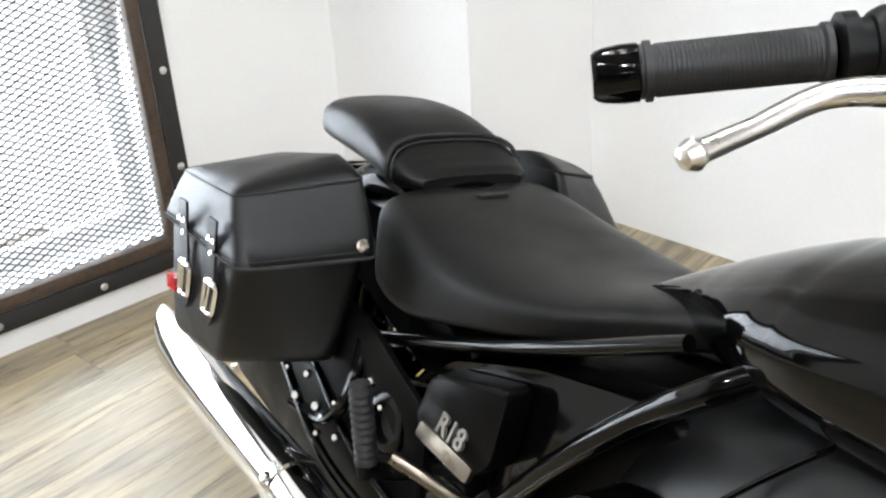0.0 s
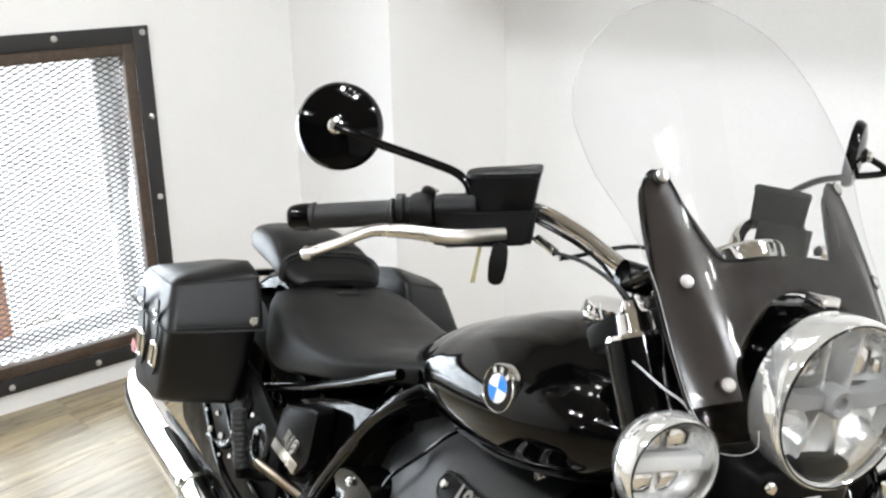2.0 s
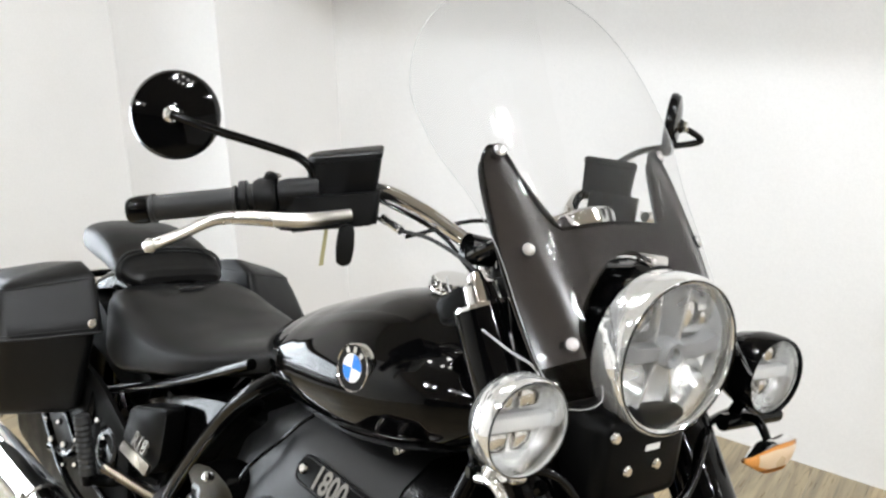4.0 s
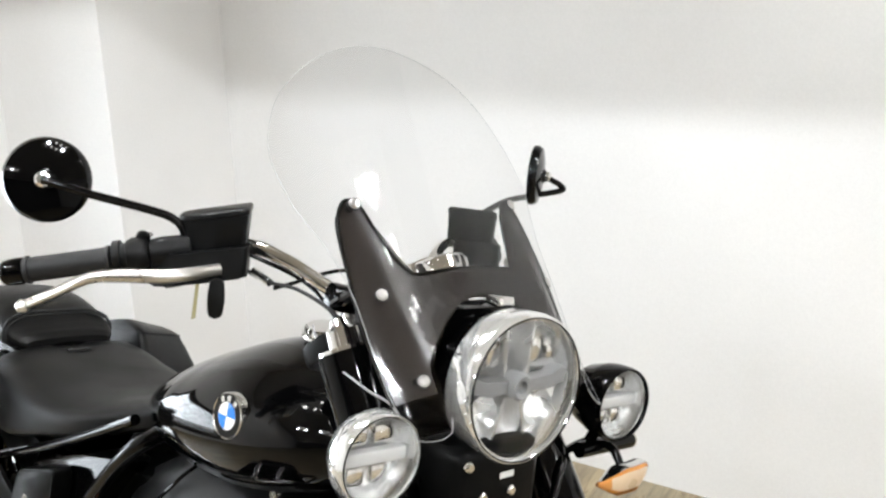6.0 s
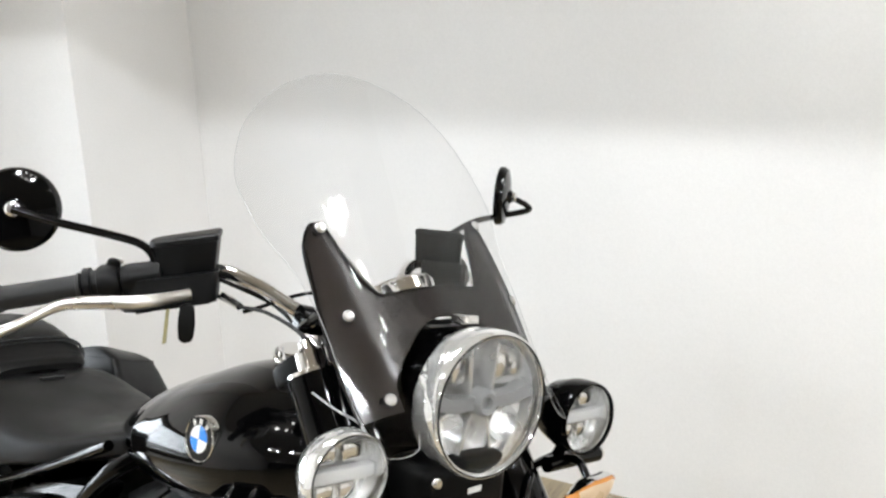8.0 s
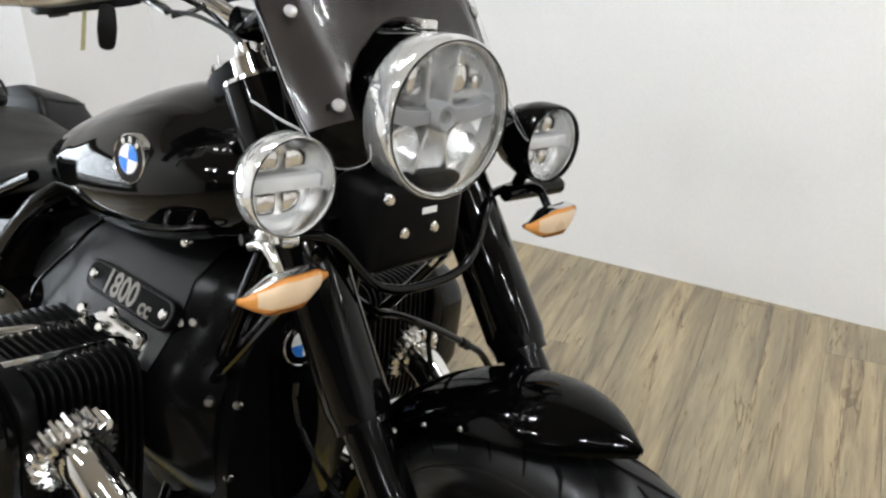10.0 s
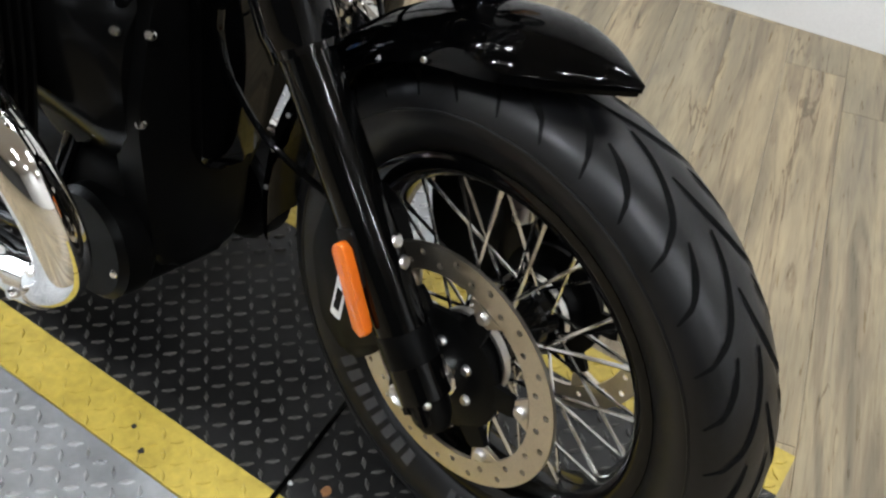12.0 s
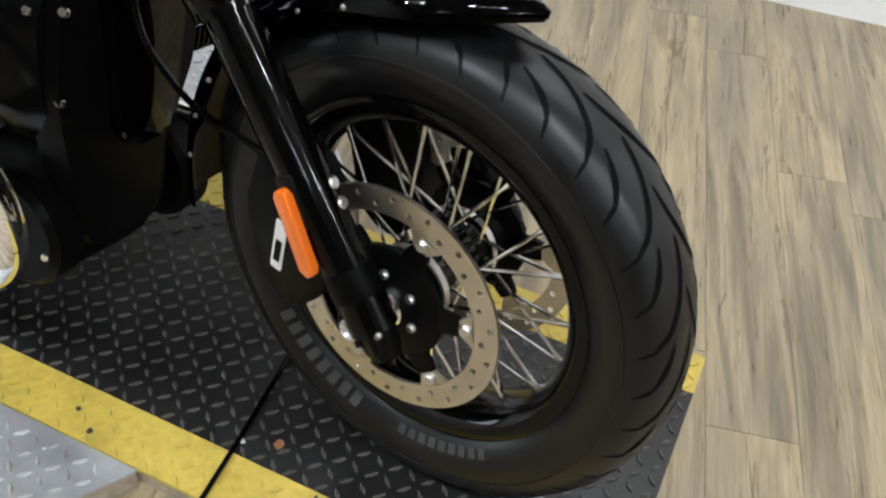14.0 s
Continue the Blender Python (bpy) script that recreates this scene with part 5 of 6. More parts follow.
    screw("bag_stud", (-1.741, s * 0.361, 0.382), (0.85, s * 0.4, -0.1), 0.005, CHROME, body, 0.004, 10)
    for u in ((0.20, 0.62) if s < 0 else ()):
        def on(a, b, d, u=u):
            """Along the strap: a across it, b down from the lid, d out from the leather."""
            k = b / 0.245
            q = at(u + a / 0.36, 1.0, max(k, 0.0), 0.012 * max(0.0, 1 - 3 * max(k, 0.0)) + 0.003 + d)
            return q if k >= 0 else q + Vector((-0.1 * -b, 0, -b))
        cols = [rounded([(-0.020, -0.045), (0.020, -0.045), (0.019, 0.150), (0.0, 0.172), (-0.019, 0.150)], [0.003, 0.003, 0.006, 0.006, 0.006], 3)][0]
        strap = part("bag_strap", loft([[on(a, b, d) for a, b in cols] for d in (0.0, 0.0045)]), BAG, body)
        for da, db in ((-0.011, -0.012), (0.011, -0.012), (0.0, 0.012)):
            screw("rivet", on(da, db, 0.004), (0.15, s, 0.15), 0.0052, CHROME, strap, 0.004, 10)
        ring = [on(a, 0.105 + b, 0.008) for a, b in rounded([(-0.029, -0.032), (0.029, -0.032), (0.029, 0.032), (-0.029, 0.032)], 0.014, 3)]
        part("buckle", tube([*ring, ring[0]], 0.0052, 8, 1), CHROME_SOFT, strap, "bright metal buckle")
        part("buckle_pin", tube([on(0, 0.077, 0.010), on(0, 0.135, 0.012)], 0.003, 8, 1), CHROME_SOFT, strap)
    part("bag_reflector", loft([[at(u, 1.0, k, d) for u, k in ((0.80, 0.50), (0.97, 0.50), (0.97, 0.62), (0.80, 0.62))] for d in (0.0, 0.010)]), RED, body, "red reflector on the bag")
    return body


saddlebag(-1)
saddlebag(1, 0.95).location.z = -0.012


# ---- engine ----
BLOCK = simple("black_engine_enamel", (0.0022, 0.0022, 0.0022), 0.2, grain=300, amount=0.3, relief=0.03, spec=0.09)

def case_ring(x, w, top, drop=0.0):
    half = [(0, top), (0.085 * w, top - 0.012), (0.135 * w, top - 0.050), (0.158 * w, top - 0.100), (0.185 * w, top - 0.138 - drop), (0.212 * w, top - 0.172 - drop), (0.218 * w, top - 0.22), (0.205 * w, top - 0.30), (0.165 * w, top - 0.36), (0.12 * w, top - 0.42), (0, top - 0.43)]
    return [Vector((x, y, z)) for y, z in half] + [Vector((x, -y, z)) for y, z in half[-2:0:-1]]


rings = []
for x, w, top in ((-1.12, 0.66, 0.580), (-1.07, 0.82, 0.622), (-0.99, 0.93, 0.668), (-0.88, 0.985, 0.712), (-0.78, 0.985, 0.738), (-0.66, 1.0, 0.745), (-0.58, 0.96, 0.74), (-0.53, 0.84, 0.725), (-0.50, 0.68, 0.70)):
    rings.append(case_ring(x, w, top))
# gloss block; its near-black also stands in for shade below the casing
engine = part("engine_block", loft([[Vector((p.x, p.y * 0.985, p.z - 0.003)) for p in r] for r in rings]), BLOCK, bike, "glossy black engine block")
upper = [[*r[-5:], *r[:6]] for r in rings[:-2]]
shell = loft(upper, closed=False, caps=False)
part("engine_case", shell, SATIN, engine, "satin black upper engine casing")
for s in (-1, 1):
    part("case_seam", tube([(-0.80, s * 0.05, 0.742), (-0.84, s * 0.125, 0.700), (-0.885, s * 0.150, 0.645), (-0.925, s * 0.185, 0.585), (-0.93, s * 0.20, 0.55)], 0.0035, 8, 6), GLOSS_PART, engine)
    # intake duct behind the cylinder
    duct = part("intake_cover", prism(rounded([(-1.06, 0.540), (-0.99, 0.562), (-0.92, 0.555), (-0.885, 0.52), (-0.90, 0.46), (-0.98, 0.42), (-1.06, 0.43), (-1.09, 0.49)], 0.03), lambda a, b, k: Vector((a, k, b)), s * 0.155, s * 0.220, 0.034), GLOSS_PART, engine, "gloss black intake cover")
    screw("cover_bolt", (-1.0, s * 0.222, 0.54), (0, s, 0.2), 0.009, CHROME_SOFT, duct, 0.007)
    screw("cover_bolt", (-1.03, s * 0.225, 0.455), (0, s, 0.2), 0.007, CHROME_SOFT, duct, 0.007)
    # displacement plate
    pm = Matrix.Translation((-0.687, s * 0.1655, 0.641)) @ pose(0, 0, 0, 62, 0, 0 if s < 0 else 180)
    pl = part("displacement_plate", prism(rounded([(-0.112, -0.024), (0.112, -0.024), (0.112, 0.024), (-0.112, 0.024)], 0.023), lambda a, b, k: pm @ Vector((a, b, k)), -0.012, 0.004, 0.0015), SATIN_DARK, engine, "dark plate with raised metal figures")
    ed = [pm @ Vector((a, b, 0.004)) for a, b in rounded([(-0.108, -0.020), (0.108, -0.020), (0.108, 0.020), (-0.108, 0.020)], 0.019)]
    part("plate_rim", tube([*ed, ed[0]], 0.0014, 6, 1), SATIN, pl)
    for a in (-0.093, 0.093):
        screw("plate_bolt", pm @ Vector((a, 0, 0.003)), pm.to_3x3() @ Vector((0, 0, 1)), 0.009, CHROME_SOFT, pl, 0.006, 14)
    writing("lettering", "1800", pm @ pose(-0.020, 0, 0.0042) @ Matrix.Diagonal((0.82, 1, 1, 1)), 0.053, LETTER, pl, 0.0012, 0.0012)
    writing("lettering", "cc", pm @ pose(0.050, -0.007, 0.0042) @ Matrix.Diagonal((0.92, 1, 1, 1)), 0.036, LETTER, pl, 0.0012, 0.0007)
    # cylinder: fins, head and valve cover
    CX, CZ = -0.690, 0.478
    cyl = part("cylinder", tube([(CX, s * 0.18, CZ), (CX, s * 0.40, CZ)], 0.085, 32, 1), SATIN_DARK, engine)
    fin_out = rounded([(-0.128, -0.125), (0.128, -0.125), (0.132, 0.0), (0.122, 0.126), (-0.122, 0.126), (-0.132, 0.0)], 0.035, 5)
    fin_mesh = None
    for k in range(13):
        y = s * (0.222 + k * 0.0125)
        if fin_mesh is None:
            f0 = part("fin", prism(fin_out, lambda a, b, d: Vector((CX + a, d, CZ + b)), -0.0022, 0.0022, 0.0008), FIN_BLACK, cyl)
            f0.location.y, fin_mesh = y, f0.data
        else:
            fo = new("fin", fin_mesh)
            fo.parent = cyl
            fo.location.y = y
    part("cylinder_head", prism(rounded([(-0.135, -0.12), (0.135, -0.12), (0.14, 0.10), (0.09, 0.132), (-0.09, 0.132), (-0.14, 0.10)], 0.04), lambda a, b, k: Vector((CX + a, k, CZ + b)), s * 0.372, s * 0.398, 0.006), SATIN_DARK, cyl)
    vr = []
    for y, g in ((0.398, 0.99), (0.401, 1.04), (0.412, 1.05), (0.415, 1.02), (0.445, 1.01), (0.470, 0.94), (0.486, 0.76), (0.492, 0.45)):
        vr.append([Vector((CX + a * g, s * y, CZ + b * g)) for a, b in rounded([(-0.130, -0.105), (0.130, -0.105), (0.135, 0.07), (0.08, 0.118), (-0.08, 0.118), (-0.135, 0.07)], 0.045, 5)])
    part("valve_cover", loft(vr), GLOSS, cyl, "gloss black valve cover")
    # two chrome pushrod tubes with their flange
    fl = part("pushrod_flange", prism(rounded([(-0.075, -0.024), (0.075, -0.024), (0.06, 0.03), (-0.06, 0.03)], 0.018), lambda a, b, k: Vector((CX + 0.018 + a, s * (0.186 + k - b * 0.55), 0.585 + b * 0.8)), 0.0, 0.022, 0.005), CHROME_SOFT, cyl, "chrome pushrod flange")
    for dx in (-0.030, 0.052):
        part("pushrod_tube", tube([(CX + dx, s * 0.205, 0.588), (CX + dx * 1.35 - 0.012, s * 0.385, 0.600)], 0.0132, 16, 1), CHROME, cyl, "chrome pushrod tube")
        part("tube_collar", tube([(CX + dx, s * 0.208, 0.588), (CX + dx - 0.001, s * 0.226, 0.590)], 0.0175, 16, 1), CHROME, cyl)
    for dx, y, z in ((-0.04, 0.213, 0.612), (0.012, 0.215, 0.60), (0.075, 0.215, 0.583), (0.082, 0.208, 0.570), (0.02, 0.20, 0.625)):
        screw("flange_bolt", (CX + dx, s * y, z), (0.1, s * 0.85, 0.5), 0.0095, CHROME, fl, 0.010, 12)
    # exhaust: toothed collar, header and long silencer
    drop = 0.055 if s > 0 else 0.0      # the far outlet sits a little lower and further back
    hdr = [(-0.575 - drop * 0.4, s * 0.335, 0.512 - drop), (-0.50 - drop * 0.4, s * 0.333, 0.500 - drop), (-0.435 - drop * 0.4, s * 0.322, 0.447 - drop), (-0.405 - drop * 0.3, s * 0.300, 0.365 - drop * 0.8), (-0.425 - drop * 0.2, s * 0.280, 0.285 - drop * 0.4), (-0.50, s * 0.268, 0.225), (-0.64, s * 0.265, 0.200), (-0.90, s * 0.285, 0.195), (-1.15, s * 0.30, 0.198)]
    ex = part("exhaust_header", tube(hdr, 0.0325, 24, 8), CHROME, bike, "bent chrome exhaust header")
    ca, cd = Vector((-0.545 - drop * 0.4, s * 0.335, 0.508 - drop)), Vector((0.96, -0.01 * s, -0.28)).normalized()
    cu, cw = frame_of(cd)
    bm = bmesh.new()
    ringsA = []
    teeth = 88
    for hgt, kk in ((-0.014, 1.0), (0.010, 1.0), (0.016, 0.90), (0.016, 0.70), (0.004, 0.66)):
        ringsA.append([ca + cd * hgt + (cu * math.cos(i * math.tau / teeth) + cw * math.sin(i * math.tau / teeth)) * (0.062 if i % 4 in (1, 2) else 0.054) * kk for i in range(teeth)])
    ring_loft(bm, ringsA)
    part("exhaust_collar", bm, CHROME_SOFT, ex, "toothed chrome collar nut", sharp=25)
    part("header_clamp", tube([(-0.475, s * 0.268, 0.235), (-0.515, s * 0.268, 0.222)], 0.0365, 24, 1), CHROME_SOFT, ex)
    screw("clamp_bolt", (-0.49, s * 0.302, 0.225), (0, s, 0), 0.008, CHROME_SOFT, ex, 0.01)
    sil = [(-1.10, 0.298, 0.196, 0.030, 0.030), (-1.25, 0.296, 0.198, 0.040, 0.040), (-1.45, 0.293, 0.198, 0.047, 0.047), (-1.66, 0.290, 0.196, 0.051, 0.051), (-1.90, 0.298, 0.188, 0.051, 0.055), (-2.08, 0.306, 0.182, 0.048, 0.062), (-2.22, 0.312, 0.178, 0.038, 0.070), (-2.295, 0.316, 0.175, 0.022, 0.074)]
    rr = [[Vector((x, s * y + rw * math.cos(t), z + rh * math.sin(t))) for t in np.linspace(0, math.tau, 33)[:-1]] for x, y, z, rw, rh in sil]
    sl = part("silencer", loft(rr), CHROME, bike, "long chrome fishtail silencer")
    part("silencer_clamp", tube([(-1.630, s * 0.290, 0.197), (-1.655, s * 0.290, 0.196)], 0.0545, 28, 1), CHROME_SOFT, sl)
    screw("silencer_bolt", (-1.645, s * 0.335, 0.222), (0, s, 0.4), 0.010, CHROME, sl, 0.01)
    screw("silencer_bolt", (-1.500, s * 0.334, 0.225), (0, s, 0.4), 0.008, CHROME, sl, 0.01)

# front of the engine
fc = part("front_cover", prism(rounded([(-0.10, 0.17), (0.05, 0.17), (0.06, 0.40), (0.10, 0.52), (0.09, 0.62), (0.04, 0.68), (-0.06, 0.68), (-0.12, 0.60), (-0.14, 0.42)], 0.04), lambda a, b, k: Vector((k, a, b)), -0.53, -0.475, 0.012), SATIN_DARK, bike, "black front engine cover")
part("cover_dome", prism(rounded([(-0.05, 0.33), (0.05, 0.33), (0.075, 0.62), (0.04, 0.67), (-0.04, 0.67), (-0.075, 0.62)], 0.03), lambda a, b, k: Vector((k, a, b)), -0.475, -0.452, 0.010), GLOSS, fc)
# bolt heads; some only stand in for lamp glints on the gloss black
for x, y, z in ((-0.575, -0.150, 0.633), (-0.546, -0.150, 0.645), (-0.569, -0.150, 0.598), (-0.529, -0.150, 0.543), (-0.504, -0.150, 0.537), (-0.630, -0.150, 0.403), (-0.648, -0.130, 0.395), (-0.480, -0.130, 0.418), (-0.558, -0.130, 0.527), (-0.466, -0.130, 0.543)):
    screw("case_bolt", (x, y, z), (0.35, -0.9, 0.3), 0.0075, CHROME_SOFT, fc, 0.007)
badge((-0.452, -0.034, 0.618), (1, 0, 0.1), (0, 0, 1), 0.033, fc)
sump = part("sump", box((-0.95, -0.130, 0.105), (-0.51, 0.075, 0.34), 0.045, 5), SATIN_DARK, bike, "black finned engine sump")
for k in range(4):
    part("sump_rib", box((-0.92, -0.133, 0.16 + k * 0.03), (-0.55, 0.078, 0.166 + k * 0.03), 0.002), SATIN_DARK, sump)
for s in (-1, 1):
    gd = part("engine_guard", lathe([(0, 0.0), (0, 0.075), (0.012, 0.085), (0.05, 0.085), (0.06, 0.075), (0.06, 0)], (-0.555, s * 0.10, 0.20), (0, s, 0), 36), SATIN_DARK, bike, "round black engine end cover")
    screw("guard_bolt", (-0.49, s * 0.158, 0.19), (0.3, s, 0), 0.007, CHROME_SOFT, gd, 0.006)
    case_side = part("case_side_cover", lathe([(0, 0.085), (0.02, 0.080), (0.03, 0.06), (0.03, 0)], (-0.63, s * 0.12, 0.41), (0, s, 0), 36), SATIN_DARK, bike, "round side cover of the engine")
    screw("cover_bolt", (-0.66, s * 0.150, 0.41), (0, s, 0), 0.009, CHROME_SOFT, case_side, 0.007)
    dt = part("frame_downtube", tube([(-0.46, s * 0.055, 0.88), (-0.50, s * 0.105, 0.68), (-0.535, s * 0.125, 0.55), (-0.60, s * 0.135, 0.38), (-0.66, s * 0.14, 0.22), (-0.74, s * 0.14, 0.125), (-0.95, s * 0.14, 0.105), (-1.25, s * 0.15, 0.16)], 0.0125, 16, 7), GLOSS_PART, bike, "gloss black frame tube")
    screw("frame_bolt", (-0.547, s * 0.143, 0.533), (0.4, s, 0), 0.010, CHROME_SOFT, dt, 0.008)
    part("front_strut", tube([(-0.30, s * 0.15, 0.83), (-0.40, s * 0.145, 0.70), (-0.52, s * 0.135, 0.56)], 0.0085, 10, 4), GLOSS_PART, dt)
    for x, z in ((-0.352, 0.765), (-0.372, 0.738)):
        part("strut_collar", tube([(x + 0.008, s * 0.148, z + 0.011), (x - 0.004, s * 0.147, z - 0.005)], 0.0115, 14, 1), CHROME_SOFT, dt, "bright metal collar")
    # upper frame tube that sweeps down behind the engine
    ft = part("frame_tube", tube([(-0.90, s * 0.11, 0.765), (-0.925, s * 0.145, 0.735), (-0.965, s * 0.172, 0.698), (-1.05, s * 0.175, 0.618), (-1.17, s * 0.175, 0.480), (-1.252, s * 0.175, 0.366), (-1.291, s * 0.17, 0.305), (-1.30, s * 0.165, 0.22)], 0.0158, 18, 7), GLOSS_PART, bike, "gloss black main frame tube")
    part("seat_rail", tube([(-1.00, s * 0.155, 0.738), (-1.22, s * 0.165, 0.630), (-1.44, s * 0.168, 0.536), (-1.66, s * 0.165, 0.445), (-1.84, s * 0.165, 0.372)], 0.0105, 14, 6), GLOSS_PART, ft)
    sc = part("side_cover", prism(rounded([(-1.02, 0.655), (-1.22, 0.60), (-1.42, 0.515), (-1.47, 0.44), (-1.40, 0.335), (-1.27, 0.335), (-1.16, 0.50)], 0.035), lambda a, b, k: Vector((a, k, b)), s * 0.10, s * 0.160, 0.020), GLOSS_PART, bike, "gloss black side cover")
    part("battery_cover", prism(rounded([(-1.215, 0.580), (-1.385, 0.520), (-1.425, 0.425), (-1.29, 0.405), (-1.235, 0.46)], 0.018), lambda a, b, k: Vector((a, k, b)), s * 0.165, s * 0.205, 0.014), SATIN_DARK, sc)
    nm = Matrix.Translation((-1.318, s * 0.214, 0.462)) @ pose(0, 0, 0, 68, 0, 0 if s < 0 else 180)
    st = part("name_strip", prism(rounded([(-0.066, -0.036), (0.066, -0.036), (0.066, -0.014), (-0.066, -0.014)], 0.004), lambda a, b, k: nm @ Vector((a, b, k)), -0.008, 0.0, 0.002), STRIP_METAL, bike, "silver strip with raised figures")
    writing("lettering", "R18", nm @ pose(0.0, 0.003, -0.002) @ Matrix.Diagonal((0.95, 1, 1, 1)), 0.042, LETTER, st, 0.003, 0.0008)
    # swing arm, shaft and passenger peg
    sw = part("swing_arm", tube([(-1.22, s * 0.13, 0.36), (-1.45, s * 0.135, 0.335), (-1.74, s * 0.135, 0.32)], 0.026, 18, 5), GLOSS_PART, bike, "black swing arm")
    part("swing_strut", tube([(-1.25, s * 0.145, 0.50), (-1.50, s * 0.15, 0.42), (-1.74, s * 0.14, 0.325)], 0.014, 14, 5), GLOSS_PART, sw)
    if s < 0:
        part("drive_shaft", tube([(-1.285, -0.172, 0.346), (-1.40, -0.250, 0.385)], 0.0105, 18, 1), STRIP_METAL, sw, "bright nickel drive shaft")
        part("shaft_boot", lathe([(0, 0.03), (0.012, 0.034), (0.02, 0.029), (0.032, 0.034), (0.04, 0.029), (0.052, 0.034), (0.06, 0.02)], (-1.245, -0.150, 0.337), (-1, -0.4, 0.2), 20), RUBBER, sw)
        part("final_drive", lathe([(0, 0.085), (0.03, 0.09), (0.055, 0.075), (0.06, 0.0)], (AX_R, -0.12, AX_Z), (0, -1, 0), 36), SATIN_DARK, sw)
    pg = part("passenger_peg", lathe([(0, 0.008), (0.001, 0.0175), *[(0.006 + k * 0.006, 0.0180 - (0.0022 if k % 2 else 0)) for k in range(20)], (0.128, 0.0155), (0.131, 0.0)], (-1.444, s * 0.266, 0.354), (-0.12, 0.11 * s, 1), 20), RUBBER, bike, "ribbed rubber passenger peg folded up")
    part("peg_joint", lathe([(-0.02, 0.0), (-0.02, 0.012), (0, 0.016), (0.004, 0.01)], (-1.444, s * 0.266, 0.351), (0, 0, 1), 14), SATIN_DARK, pg)
    part("peg_bracket", tube([(-1.444, s * 0.262, 0.342), (-1.44, s * 0.22, 0.33), (-1.40, s * 0.17, 0.35), (-1.34, s * 0.15, 0.36)], [0.013, 0.014, 0.013, 0.012], 12, 5), SATIN_DARK, pg)
    for k, (x, z) in enumerate(((-1.47, 0.375), (-1.515, 0.345), (-1.49, 0.40), (-1.53, 0.41), (-1.56, 0.32), (-1.41, 0.33))):
        screw("bracket_bolt", (x, s * 0.185, z), (0.2, s, 0.2), 0.010 - 0.001 * (k % 3), CHROME_SOFT, pg, 0.012)
    # hoses and pipes in the shade behind the engine
    for k, pts in enumerate(([(-1.15, 0.17, 0.30), (-1.35, 0.20, 0.25), (-1.60, 0.21, 0.28), (-1.80, 0.20, 0.36)], [(-1.20, 0.20, 0.26), (-1.45, 0.23, 0.23), (-1.66, 0.24, 0.25), (-1.85, 0.23, 0.33)], [(-1.62, 0.19, 0.46), (-1.60, 0.22, 0.38), (-1.66, 0.23, 0.30), (-1.78, 0.235, 0.27)])):
        part("hose", tube([(x, s * y, z) for x, y, z in pts], 0.007 + 0.002 * k, 10, 6), GLOSS_PART, sw)
    # made-up chrome heads, scattered for the glints among the hoses
    for k, (x, y, z) in enumerate(((-1.515, 0.205, 0.395), (-1.545, 0.21, 0.425), (-1.58, 0.215, 0.375), (-1.63, 0.225, 0.345), (-1.60, 0.235, 0.30), (-1.68, 0.235, 0.315), (-1.66, 0.24, 0.275), (-1.72, 0.235, 0.355), (-1.75, 0.24, 0.30), (-1.79, 0.24, 0.335))):
        screw("hose_fitting", (x, s * y, z), (0.35, s, 0.35), 0.006 + 0.002 * (k % 3), CHROME_SOFT, sw, 0.009, 10)
    part("hub_ring", lathe([(0, 0.050), (0.014, 0.050), (0.018, 0.044), (0.018, 0.032), (0.008, 0.028), (0.008, 0.0)], (-1.505, s * 0.192, 0.372), (0.1, s, 0.2), 28), GLOSS_PART, sw, "black round joint with bright bolts")
    screw("red_cap", (-1.09, s * 0.195, 0.455), (0, s, 0.4), 0.006, RED, sc, 0.006)
    screw("red_cap", (-1.125, s * 0.195, 0.425), (0, s, 0.4), 0.006, RED, sc, 0.006)
# made-up dark fill under the seats, between the frame tubes, in place of shade
part("air_box", prism(rounded([(-1.00, 0.62), (-1.20, 0.585), (-1.38, 0.53), (-1.40, 0.44), (-1.37, 0.30), (-1.30, 0.20), (-1.00, 0.17), (-0.96, 0.30)], 0.03), lambda a, b, k: Vector((a, k, b)), -0.115, 0.115, 0.012), SATIN_DARK, bike, "added black body that fills the dark space under the seat")
part("rear_inner_panel", prism(rounded([(-1.44, 0.54), (-1.62, 0.56), (-1.78, 0.62), (-1.98, 0.60), (-2.02, 0.52), (-1.74, 0.50), (-1.50, 0.44)], 0.02), lambda a, b, k: Vector((a, k, b)), -0.135, 0.135, 0.012), SATIN_DARK, bike, "added black body that fills the dark gap under the pillion seat")
# made-up sheets that stand in for the darkness behind the hoses
for s in (-1, 1):
    part("rear_side_plate", prism(rounded([(-1.40, 0.44), (-1.58, 0.50), (-1.80, 0.52), (-2.12, 0.46), (-2.20, 0.30), (-2.16, 0.15), (-1.50, 0.12), (-1.39, 0.22)], 0.03), lambda a, b, k: Vector((a, k, b)), s * 0.19, s * 0.20, 0.003), SATIN_DARK, bike, "added black sheet that fills the dark gap behind the rear hoses")
# rear end: lamp carrier under the bags
part("tail_bar", tube([(-2.02, -0.20, 0.56), (-2.08, -0.10, 0.60), (-2.08, 0.10, 0.60), (-2.02, 0.20, 0.56)], 0.012, 12, 6), CHROME, bike)
# side stand on the far side
part("side_stand", tube([(-0.86, 0.15, 0.14), (-0.84, 0.24, 0.07), (-0.83, 0.305, 0.045)], [0.014, 0.012, 0.011], 12, 4), GLOSS_PART, bike)


# ---- the plate under the motorcycle ----
PLATE = pose(0, 0, PLATE_TOP, 0, 0, 5.5)
DOWN = FLOOR - PLATE_TOP
PU0, PU1, PV0, PV1, STRIP = -2.015, 0.366, -0.227, 0.390, 0.087
